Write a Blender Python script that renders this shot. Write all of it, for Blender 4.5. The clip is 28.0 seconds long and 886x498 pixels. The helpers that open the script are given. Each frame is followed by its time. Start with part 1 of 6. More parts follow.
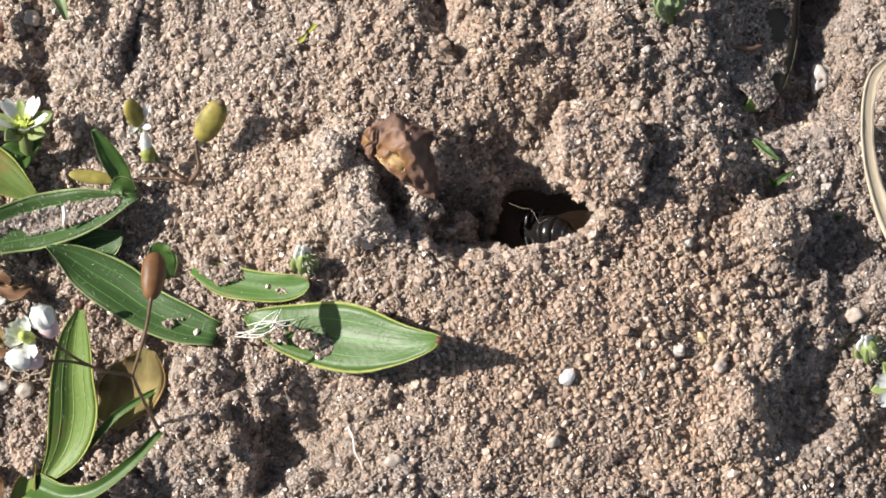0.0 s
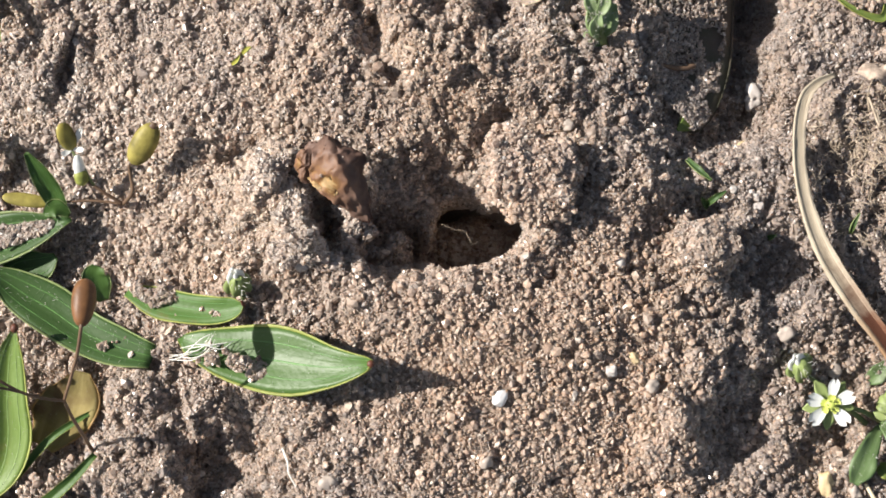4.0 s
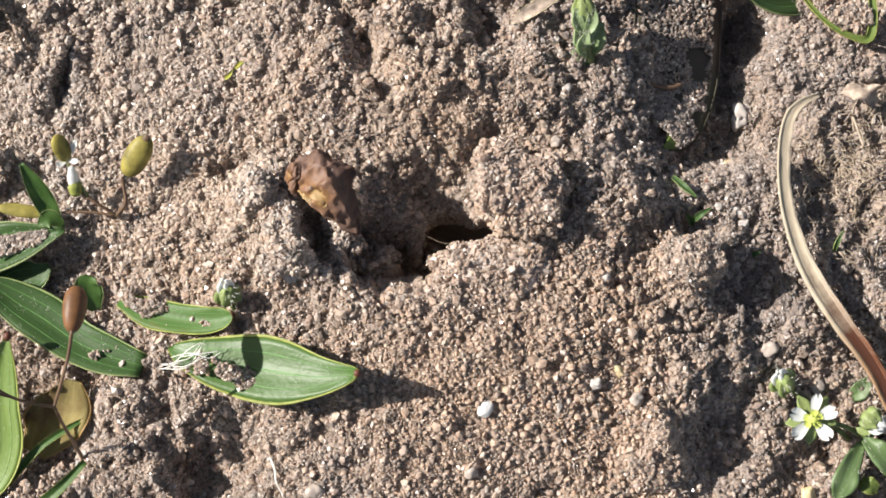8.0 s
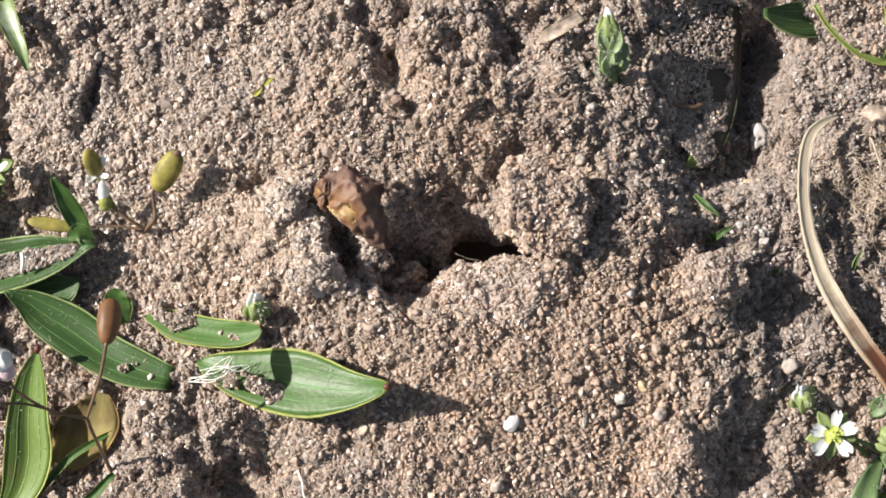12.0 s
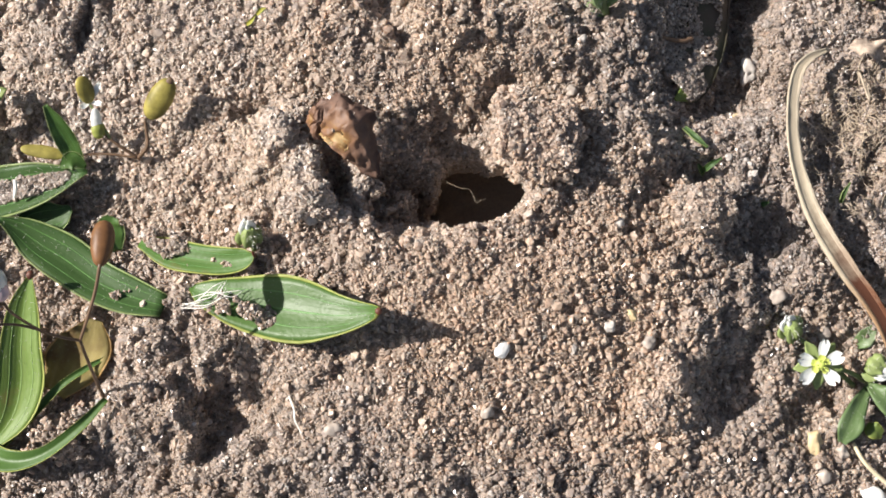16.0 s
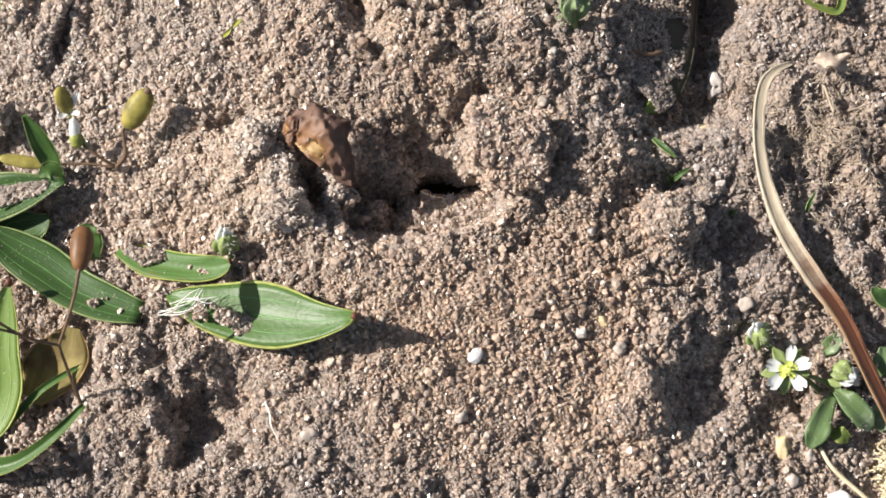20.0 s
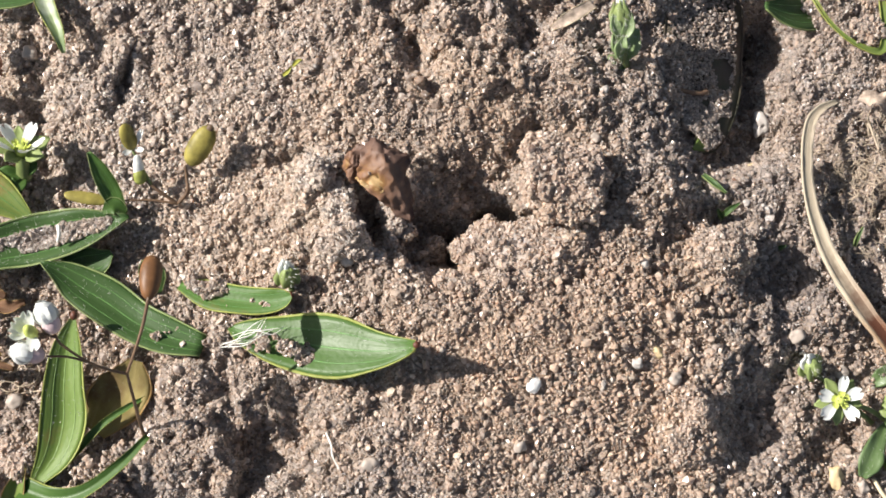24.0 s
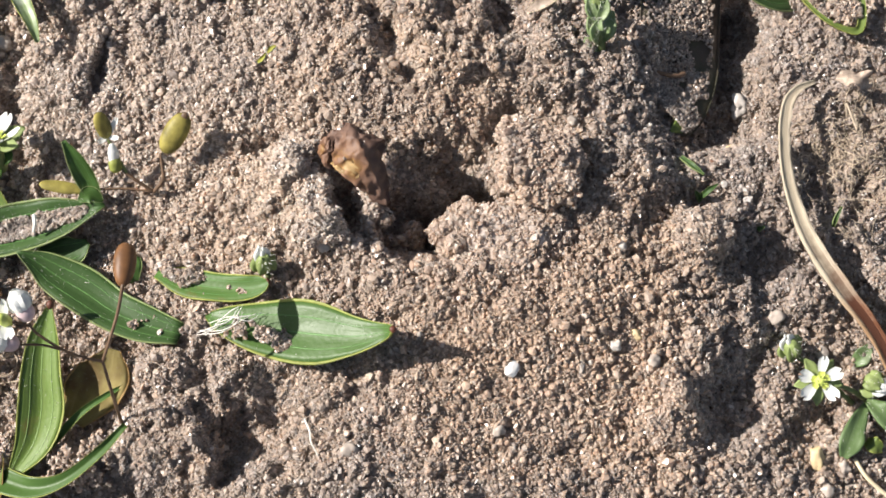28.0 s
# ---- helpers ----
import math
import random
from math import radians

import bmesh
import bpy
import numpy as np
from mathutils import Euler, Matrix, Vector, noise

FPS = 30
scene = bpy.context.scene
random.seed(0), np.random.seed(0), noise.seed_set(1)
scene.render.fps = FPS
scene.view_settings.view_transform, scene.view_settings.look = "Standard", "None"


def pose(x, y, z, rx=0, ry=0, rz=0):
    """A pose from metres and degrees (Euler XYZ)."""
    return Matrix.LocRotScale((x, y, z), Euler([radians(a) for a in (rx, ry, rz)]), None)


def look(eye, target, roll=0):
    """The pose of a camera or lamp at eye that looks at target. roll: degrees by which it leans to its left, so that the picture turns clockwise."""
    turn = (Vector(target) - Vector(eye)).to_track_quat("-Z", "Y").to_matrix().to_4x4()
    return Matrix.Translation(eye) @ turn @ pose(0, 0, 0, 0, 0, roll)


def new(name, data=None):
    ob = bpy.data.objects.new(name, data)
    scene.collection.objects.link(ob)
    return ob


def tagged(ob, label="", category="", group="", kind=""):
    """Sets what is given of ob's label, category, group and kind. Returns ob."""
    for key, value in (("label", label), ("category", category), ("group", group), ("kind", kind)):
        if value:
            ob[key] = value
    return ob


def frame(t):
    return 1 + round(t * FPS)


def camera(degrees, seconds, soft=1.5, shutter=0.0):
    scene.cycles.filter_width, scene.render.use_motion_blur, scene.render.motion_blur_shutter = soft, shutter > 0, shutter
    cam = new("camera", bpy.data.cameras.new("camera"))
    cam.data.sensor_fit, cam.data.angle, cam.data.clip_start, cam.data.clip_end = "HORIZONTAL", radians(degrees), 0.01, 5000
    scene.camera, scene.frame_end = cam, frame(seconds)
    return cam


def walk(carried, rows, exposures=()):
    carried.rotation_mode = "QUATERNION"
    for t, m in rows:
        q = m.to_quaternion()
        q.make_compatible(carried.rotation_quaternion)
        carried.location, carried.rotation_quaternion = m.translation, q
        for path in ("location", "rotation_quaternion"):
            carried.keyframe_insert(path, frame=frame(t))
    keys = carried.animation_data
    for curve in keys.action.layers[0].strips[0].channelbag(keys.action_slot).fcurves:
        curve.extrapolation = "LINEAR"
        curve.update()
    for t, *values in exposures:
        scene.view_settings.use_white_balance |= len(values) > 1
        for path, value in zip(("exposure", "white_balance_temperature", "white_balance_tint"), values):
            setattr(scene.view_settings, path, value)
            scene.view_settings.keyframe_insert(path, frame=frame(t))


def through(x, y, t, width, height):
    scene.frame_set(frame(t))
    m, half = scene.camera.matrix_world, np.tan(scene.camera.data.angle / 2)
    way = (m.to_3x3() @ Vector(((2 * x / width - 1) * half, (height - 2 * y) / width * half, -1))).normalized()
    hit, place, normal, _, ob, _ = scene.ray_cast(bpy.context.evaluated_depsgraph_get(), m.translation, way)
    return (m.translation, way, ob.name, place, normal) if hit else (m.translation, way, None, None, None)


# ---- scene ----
# Bare sandy soil with a burrow, small weeds round it; all lengths in metres.
cam = camera(28, 28.0, soft=1.7)
PATH = [
    (0, pose(-0.02772, -0.02927, 0.23196, 7.820, -6.125, -2.374)),
    (0.5, pose(-0.02603, -0.02588, 0.23276, 7.725, -6.471, -2.389)),
    (1, pose(-0.02491, -0.02448, 0.23256, 7.522, -6.961, -2.406)),
    (1.5, pose(-0.02514, -0.02762, 0.23214, 7.917, -6.947, -2.417)),
    (2, pose(-0.02898, -0.02742, 0.23120, 7.958, -7.101, -2.273)),
    (2.5, pose(-0.02997, -0.02727, 0.23061, 7.951, -6.752, -2.296)),
    (3, pose(-0.02649, -0.02504, 0.23161, 7.299, -6.824, -2.323)),
    (3.5, pose(-0.02199, -0.02468, 0.23345, 7.224, -6.990, -2.561)),
    (5.5, pose(-0.02584, -0.02570, 0.23449, 8.173, -6.908, -2.861)),
    (6, pose(-0.02532, -0.02454, 0.23473, 8.090, -6.826, -2.663)),
    (6.5, pose(-0.02455, -0.02753, 0.23471, 8.426, -6.917, -2.560)),
    (7, pose(-0.02604, -0.02570, 0.23484, 8.398, -6.966, -2.462)),
    (7.5, pose(-0.02616, -0.02592, 0.23566, 8.474, -6.974, -2.374)),
    (8, pose(-0.02016, -0.02890, 0.23709, 8.597, -6.726, -2.192)),
    (8.5, pose(-0.01954, -0.02966, 0.23683, 8.690, -6.926, -2.140)),
    (9, pose(-0.02004, -0.02898, 0.23782, 8.592, -6.638, -2.033)),
    (9.5, pose(-0.02561, -0.02762, 0.23613, 8.732, -6.650, -1.844)),
    (10, pose(-0.02381, -0.02955, 0.23623, 8.818, -6.684, -1.909)),
    (10.5, pose(-0.01966, -0.02819, 0.23936, 8.516, -6.935, -1.919)),
    (11, pose(-0.02174, -0.02952, 0.23921, 8.939, -7.235, -1.866)),
    (11.5, pose(-0.02682, -0.03020, 0.23879, 9.311, -7.488, -1.995)),
    (13.5, pose(-0.02807, -0.03080, 0.23938, 9.490, -7.664, -1.904)),
    (14, pose(-0.02905, -0.03232, 0.23980, 9.814, -7.789, -2.013)),
    (14.5, pose(-0.02855, -0.03514, 0.23963, 10.027, -7.598, -2.079)),
    (15, pose(-0.02924, -0.03691, 0.23936, 9.765, -7.957, -2.139)),
    (15.5, pose(-0.03189, -0.03763, 0.23892, 9.247, -8.102, -1.840)),
    (16, pose(-0.02884, -0.03780, 0.23879, 8.828, -8.160, -1.854)),
    (16.5, pose(-0.02473, -0.04127, 0.23983, 9.014, -8.426, -2.044)),
    (17, pose(-0.02627, -0.04170, 0.24047, 9.391, -8.506, -2.045)),
    (17.5, pose(-0.02915, -0.04143, 0.23959, 9.360, -8.635, -1.914)),
    (18, pose(-0.03106, -0.04238, 0.24028, 9.466, -8.585, -1.935)),
    (18.5, pose(-0.03489, -0.04458, 0.23885, 9.955, -8.907, -1.944)),
    (19, pose(-0.03520, -0.04668, 0.23850, 10.199, -8.795, -1.993)),
    (19.5, pose(-0.03427, -0.04587, 0.23880, 9.954, -9.171, -2.106)),
    (20, pose(-0.03074, -0.04276, 0.24158, 10.169, -9.279, -2.139)),
    (20.5, pose(-0.02938, -0.04558, 0.24363, 11.179, -9.202, -2.302)),
    (21, pose(-0.03193, -0.04487, 0.24418, 11.710, -9.314, -2.322)),
    (21.5, pose(-0.03188, -0.04673, 0.24390, 12.227, -8.815, -2.244)),
    (23.5, pose(-0.03798, -0.04851, 0.24344, 12.635, -9.140, -2.334)),
    (24, pose(-0.03943, -0.05091, 0.24265, 13.100, -9.243, -2.419)),
    (24.5, pose(-0.04167, -0.05060, 0.24137, 13.102, -9.146, -2.291)),
    (25, pose(-0.04325, -0.05044, 0.24106, 12.827, -9.220, -2.364)),
    (25.5, pose(-0.04001, -0.05096, 0.24199, 12.745, -9.264, -2.589)),
    (26, pose(-0.03772, -0.05064, 0.24277, 12.823, -9.366, -2.810)),
    (26.5, pose(-0.03759, -0.05132, 0.24290, 12.945, -9.308, -2.974)),
    (27, pose(-0.03912, -0.05152, 0.24218, 12.785, -9.568, -3.016)),
    (27.5, pose(-0.03844, -0.05227, 0.24221, 13.136, -9.240, -3.093)),
    (28, pose(-0.03601, -0.05300, 0.24221, 13.199, -9.038, -3.133)),
]
walk(cam, PATH, exposures=[(0, 0.78), (28, 0.78)])

# ---- light ----
SUN_HEIGHT, SUN_WAY = radians(31), radians(-12.5)
sun_ray = Vector((math.cos(SUN_HEIGHT) * math.cos(SUN_WAY), math.cos(SUN_HEIGHT) * math.sin(SUN_WAY), -math.sin(SUN_HEIGHT)))
sun = new("sun", bpy.data.lights.new("sun", "SUN"))
sun.data.energy, sun.data.angle, sun.data.color = 5.0, radians(0.53), (1.0, 0.945, 0.885)
sun.matrix_world = look((-1.0, 0.2, 0.8), Vector((-1.0, 0.2, 0.8)) + sun_ray)
world = bpy.data.worlds.new("sky")
scene.world = world
world.use_nodes = True
sky = world.node_tree.nodes.new("ShaderNodeTexSky")
sky.sky_type, sky.sun_disc = "NISHITA", False
sky.sun_elevation, sky.sun_rotation = SUN_HEIGHT, radians(282.5)
haze = world.node_tree.nodes.new("ShaderNodeHueSaturation")
haze.inputs["Saturation"].default_value = 0.78
world.node_tree.links.new(sky.outputs[0], haze.inputs["Color"])
world.node_tree.links.new(haze.outputs[0], world.node_tree.nodes["Background"].inputs[0])
world.node_tree.nodes["Background"].inputs[1].default_value = 0.053

# ---- materials ----


def material(name, rough=0.6, spec=0.4):
    m = bpy.data.materials.new(name)
    m.use_nodes = True
    b = m.node_tree.nodes["Principled BSDF"]
    b.inputs["Roughness"].default_value = rough
    b.inputs["Specular IOR Level"].default_value = spec
    return m, m.node_tree.nodes, m.node_tree.links, b


def ramp(nodes, stops, mode="LINEAR"):
    r = nodes.new("ShaderNodeValToRGB")
    r.color_ramp.interpolation = mode
    e = r.color_ramp.elements
    while len(e) < len(stops):
        e.new(0.5)
    for k, (p, c) in enumerate(stops):
        e[k].position, e[k].color = p, (*c, 1)
    return r


def noise_node(nodes, links, scale, detail=3.0, source="Object", rough=0.55):
    tc = nodes.new("ShaderNodeTexCoord")
    n = nodes.new("ShaderNodeTexNoise")
    n.inputs["Scale"].default_value, n.inputs["Detail"].default_value, n.inputs["Roughness"].default_value = scale, detail, rough
    links.new(tc.outputs[source], n.inputs["Vector"])
    return n


def mix(nodes, links, fac, a, b, blend="MIX"):
    m = nodes.new("ShaderNodeMix")
    m.data_type, m.blend_type = "RGBA", blend
    for sock, v in ((m.inputs[0], fac), (m.inputs[6], a), (m.inputs[7], b)):
        if isinstance(v, (int, float)):
            sock.default_value = v
        elif isinstance(v, tuple):
            sock.default_value = (*v, 1)
        else:
            links.new(v, sock)
    return m.outputs[2]


def bump(nodes, links, bsdf, height, strength, distance):
    b = nodes.new("ShaderNodeBump")
    b.inputs["Strength"].default_value, b.inputs["Distance"].default_value = strength, distance
    links.new(height, b.inputs["Height"])
    links.new(b.outputs[0], bsdf.inputs["Normal"])


def grain_material(name, warm, grey, pale, dark, gloss=0.34, by_island=True, single=False):
    """Loose quartz sand: every grain its own tint and gloss, half clear, damp brown and dry grey patches over it."""
    m, nodes, links, b = material(name, 0.4, 0.45)
    if single:
        rnd = nodes.new("ShaderNodeObjectInfo").outputs["Random"]
    elif by_island:
        rnd = nodes.new("ShaderNodeNewGeometry").outputs["Random Per Island"]
    else:
        rnd = noise_node(nodes, links, 1500, 2).outputs[0]
    clear = tuple(0.6 * p + 0.24 for p in pale)
    tint = ramp(nodes, [(0.0, dark), (0.1, tuple(0.78 * g for g in grey)), (0.4, grey), (0.68, warm), (0.9, tuple(0.5 * (p + w) for p, w in zip(pale, warm))), (0.97, pale), (1.0, clear)])
    links.new(rnd, tint.inputs[0])
    patch = noise_node(nodes, links, 45, 4)
    shift = ramp(nodes, [(0.36, (0.95, 0.96, 0.98)), (0.64, (1.05, 1.0, 0.94))])
    links.new(patch.outputs[0], shift.inputs[0])
    col = mix(nodes, links, 1.0, tint.outputs[0], shift.outputs[0], "MULTIPLY")
    speck = noise_node(nodes, links, 3500, 2)
    fleck = ramp(nodes, [(0.3, (0.86, 0.83, 0.8)), (0.6, (1.06, 1.06, 1.06))])
    links.new(speck.outputs[0], fleck.inputs[0])
    col = mix(nodes, links, 1.0, col, fleck.outputs[0], "MULTIPLY")
    links.new(col, b.inputs["Base Color"])
    r = nodes.new("ShaderNodeMapRange")
    r.inputs[3].default_value, r.inputs[4].default_value = gloss - 0.14, gloss + 0.3
    if by_island:
        hop = nodes.new("ShaderNodeMath")
        hop.operation = "PINGPONG"
        hop.inputs[1].default_value = 0.061
        links.new(rnd, hop.inputs[0])
        links.new(hop.outputs[0], r.inputs[0])
        r.inputs[2].default_value, r.inputs[3].default_value, r.inputs[4].default_value = 0.061, 0.15, 0.52
        b.inputs["Subsurface Weight"].default_value = 0.9
        b.inputs["Subsurface Radius"].default_value = (1.0, 0.92, 0.84)
        b.inputs["Subsurface Scale"].default_value = 0.00045
    else:
        links.new(speck.outputs[0], r.inputs[0])
    links.new(r.outputs[0], b.inputs["Roughness"])
    bump(nodes, links, b, speck.outputs[0], 0.3, 0.0001)
    return m


SAND = grain_material("sand_grains", (0.400, 0.310, 0.251), (0.377, 0.306, 0.254), (0.524, 0.435, 0.363), (0.154, 0.118, 0.095))
SAND_WARM = grain_material("warm_sand_grains", (0.448, 0.346, 0.278), (0.418, 0.328, 0.268), (0.545, 0.444, 0.367), (0.224, 0.164, 0.133))
SAND_SINGLE = grain_material("large_grains", (0.385, 0.310, 0.247), (0.362, 0.295, 0.247), (0.493, 0.420, 0.349), (0.200, 0.155, 0.124), single=True)
SAND_GREY = grain_material("grey_sand_grains", (0.323, 0.265, 0.229), (0.308, 0.262, 0.233), (0.447, 0.391, 0.345), (0.115, 0.092, 0.080))
SAND_PALE = grain_material("pale_crust_grains", (0.462, 0.383, 0.324), (0.431, 0.361, 0.313), (0.570, 0.494, 0.422), (0.208, 0.166, 0.138))
EARTH = grain_material("packed_earth", (0.34, 0.275, 0.22), (0.29, 0.24, 0.2), (0.4, 0.33, 0.265), (0.15, 0.12, 0.1), 0.75, by_island=False)


def plain(name, colour, rough=0.6, spec=0.4, var=0.25, scale=600, through=0.0, sheen=0.0):
    m, nodes, links, b = material(name, rough, spec)
    n = noise_node(nodes, links, scale, 4)
    r = ramp(nodes, [(0.3, tuple(c * (1 - var) for c in colour)), (0.7, tuple(min(1, c * (1 + var)) for c in colour))])
    links.new(n.outputs[0], r.inputs[0])
    links.new(r.outputs[0], b.inputs["Base Color"])
    bump(nodes, links, b, n.outputs[0], 0.25, 0.0003)
    if through:
        t = nodes.new("ShaderNodeBsdfTranslucent")
        links.new(r.outputs[0], t.inputs[0])
        s = nodes.new("ShaderNodeMixShader")
        s.inputs[0].default_value = through
        links.new(b.outputs[0], s.inputs[1])
        links.new(t.outputs[0], s.inputs[2])
        links.new(s.outputs[0], nodes["Material Output"].inputs[0])
    return m


def leaf_material(name, green, pale, blotch=None, amount=0.0, rough=0.46, spec=0.27, through=0.22):
    """A leaf blade: long pale streaks along it (UV x across, y along), dust and small blotches."""
    m, nodes, links, b = material(name, rough, spec)
    uv = nodes.new("ShaderNodeTexCoord")
    mp = nodes.new("ShaderNodeMapping")
    mp.inputs["Scale"].default_value = (6, 1.3, 1)
    links.new(uv.outputs["UV"], mp.inputs[0])
    streak = nodes.new("ShaderNodeTexNoise")
    streak.inputs["Scale"].default_value, streak.inputs["Detail"].default_value = 1.0, 3
    links.new(mp.outputs[0], streak.inputs["Vector"])
    r = ramp(nodes, [(0.2, tuple(0.85 * g for g in green)), (0.5, green), (0.95, pale)])
    links.new(streak.outputs[0], r.inputs[0])
    col = r.outputs[0]
    if blotch:
        n = noise_node(nodes, links, 160, 3)
        f = ramp(nodes, [(0.56 - amount, (0, 0, 0)), (0.72 - amount, (1, 1, 1))])
        links.new(n.outputs[0], f.inputs[0])
        col = mix(nodes, links, f.outputs[0], col, blotch)
    dust = noise_node(nodes, links, 2600, 2)
    d = ramp(nodes, [(0.6, (0, 0, 0)), (0.74, (0.5, 0.5, 0.5))])
    links.new(dust.outputs[0], d.inputs[0])
    col = mix(nodes, links, d.outputs[0], col, tuple(0.5 * p + 0.08 for p in pale))
    links.new(col, b.inputs["Base Color"])
    fine = noise_node(nodes, links, 1400, 3)
    mixed = nodes.new("ShaderNodeMath")
    mixed.operation = "ADD"
    links.new(fine.outputs[0], mixed.inputs[0])
    links.new(streak.outputs[0], mixed.inputs[1])
    bump(nodes, links, b, mixed.outputs[0], 0.18, 0.0003)
    t = nodes.new("ShaderNodeBsdfTranslucent")
    links.new(col, t.inputs[0])
    s = nodes.new("ShaderNodeMixShader")
    s.inputs[0].default_value = through
    links.new(b.outputs[0], s.inputs[1])
    links.new(t.outputs[0], s.inputs[2])
    links.new(s.outputs[0], nodes["Material Output"].inputs[0])
    return m


LEAF = leaf_material("plantain_green", (0.07, 0.139, 0.03), (0.1, 0.18, 0.046), rough=0.42, spec=0.36)
LEAF_FRESH = leaf_material("yellow_green", (0.16, 0.245, 0.055), (0.32, 0.41, 0.15), (0.26, 0.17, 0.06), -0.07)
LEAF_HAIRY = leaf_material("hairy_green", (0.13, 0.2, 0.075), (0.27, 0.36, 0.18), (0.34, 0.4, 0.26), -0.02, 0.4, 0.45)
# dust-dulled green; on the north-east leaf its darkness also paints in shade
LEAF_DULL = leaf_material("dusty_shaded_green", (0.052, 0.103, 0.029), (0.092, 0.155, 0.052))
LEAF_MID = leaf_material("mid_green", (0.08, 0.16, 0.035), (0.16, 0.25, 0.07), (0.2, 0.12, 0.05), -0.05)
# soil-brown leaf, coloured darker to stand for the shade on its slope
LEAF_SOILED_SHADED = leaf_material("soil_coated_shaded_leaf", (0.085, 0.08, 0.05), (0.14, 0.115, 0.08), (0.12, 0.09, 0.068), 0.12)
LEAF_OLD = leaf_material("yellowing_green", (0.15, 0.21, 0.05), (0.29, 0.32, 0.1), (0.26, 0.15, 0.05), -0.03)
LEAF_BROWN = leaf_material("withered_brown", (0.25, 0.2, 0.075), (0.42, 0.35, 0.16), (0.14, 0.09, 0.04), 0.03, 0.8, 0.2, 0.12)
LEAF_RUST = leaf_material("rusty_litter", (0.17, 0.095, 0.055), (0.3, 0.2, 0.13), (0.09, 0.05, 0.03), 0.05, 0.85, 0.15, 0.1)
LEAF_PALE = leaf_material("dewy_pale_green", (0.26, 0.35, 0.15), (0.5, 0.56, 0.36), (0.62, 0.64, 0.55), -0.02, 0.4, 0.5, 0.3)
MOSS = plain("yellow_green_sprout", (0.36, 0.35, 0.06), 0.5, through=0.25)
MARGIN = plain("leaf_margin", (0.3, 0.33, 0.08), 0.5, through=0.2)
MARGIN_DIM = plain("dim_margin", (0.19, 0.24, 0.09), 0.5)
MARGIN_RUST = plain("rusty_margin", (0.32, 0.2, 0.075), 0.55, through=0.1)
RUST = plain("rust_red", (0.1, 0.035, 0.02), 0.5)
VEIN_PALE = plain("pale_leaf_vein", (0.2, 0.3, 0.09), 0.45)
VEIN = plain("leaf_vein", (0.09, 0.2, 0.05), 0.45)
STRAW_PALE = plain("pale_straw", (0.66, 0.56, 0.38), 0.55, var=0.25, scale=420, through=0.12)
def blade_material(name, straw, rust, split):
    """Dry grass: straw that turns rust brown past the split, with blotches and fine lines along it."""
    m, nodes, links, b = material(name, 0.55, 0.35)
    uv = nodes.new("ShaderNodeTexCoord")
    sep = nodes.new("ShaderNodeSeparateXYZ")
    links.new(uv.outputs["UV"], sep.inputs[0])
    blot = noise_node(nodes, links, 260, 4)
    add = nodes.new("ShaderNodeMath")
    add.operation = "MULTIPLY_ADD"
    add.inputs[1].default_value = 0.32
    links.new(blot.outputs[0], add.inputs[0])
    links.new(sep.outputs[1], add.inputs[2])
    f = ramp(nodes, [(0.0, straw), (split + 0.1, tuple(1.06 * s for s in straw)), (split + 0.17, tuple(0.5 * s + 0.5 * r for s, r in zip(straw, rust))), (split + 0.24, rust)])
    links.new(add.outputs[0], f.inputs[0])
    mp = nodes.new("ShaderNodeMapping")
    mp.inputs["Scale"].default_value = (40, 3, 1)
    links.new(uv.outputs["UV"], mp.inputs[0])
    n = nodes.new("ShaderNodeTexNoise")
    n.inputs["Scale"].default_value, n.inputs["Detail"].default_value = 1.0, 4
    links.new(mp.outputs[0], n.inputs["Vector"])
    lines = ramp(nodes, [(0.3, (0.7, 0.68, 0.66)), (0.65, (1.08, 1.08, 1.08))])
    links.new(n.outputs[0], lines.inputs[0])
    col = mix(nodes, links, 1.0, f.outputs[0], lines.outputs[0], "MULTIPLY")
    links.new(col, b.inputs["Base Color"])
    bump(nodes, links, b, n.outputs[0], 0.4, 0.0002)
    return m


BLADE = blade_material("grass_blade", (0.48, 0.405, 0.295), (0.1, 0.038, 0.02), 0.56)
BLADE_TAN = blade_material("grass_blade_tan", (0.5, 0.43, 0.32), (0.36, 0.22, 0.12), 0.62)
BLADE_EDGE = blade_material("grass_blade_edge", (0.52, 0.44, 0.33), (0.19, 0.075, 0.035), 0.6)
STEM = plain("thin_stem", (0.13, 0.08, 0.048), 0.5)
STEM_GREEN = plain("green_stem", (0.16, 0.2, 0.07), 0.5)
PETAL = plain("white_petal", (0.86, 0.87, 0.84), 0.45, var=0.06, scale=900, through=0.3)
PETAL_BLUSH = plain("blush_sepal", (0.6, 0.46, 0.47), 0.5, var=0.3, scale=700, through=0.15)
POLLEN = plain("yellow_green_centre", (0.5, 0.57, 0.13), 0.5)
CLAW = plain("petal_base", (0.62, 0.68, 0.16), 0.5, var=0.15, scale=700, through=0.2)
PAPERY = plain("papery_scrap", (0.5, 0.4, 0.32), 0.7, 0.2, var=0.55, scale=900, through=0.2)
SEPAL = plain("sepal_green", (0.25, 0.31, 0.11), 0.5, through=0.15)
POD = plain("ripening_pod", (0.34, 0.29, 0.075), 0.5, var=0.55, scale=380, through=0.3)
POD_BROWN = plain("brown_pod", (0.16, 0.075, 0.03), 0.5, var=0.35, scale=600, through=0.1)


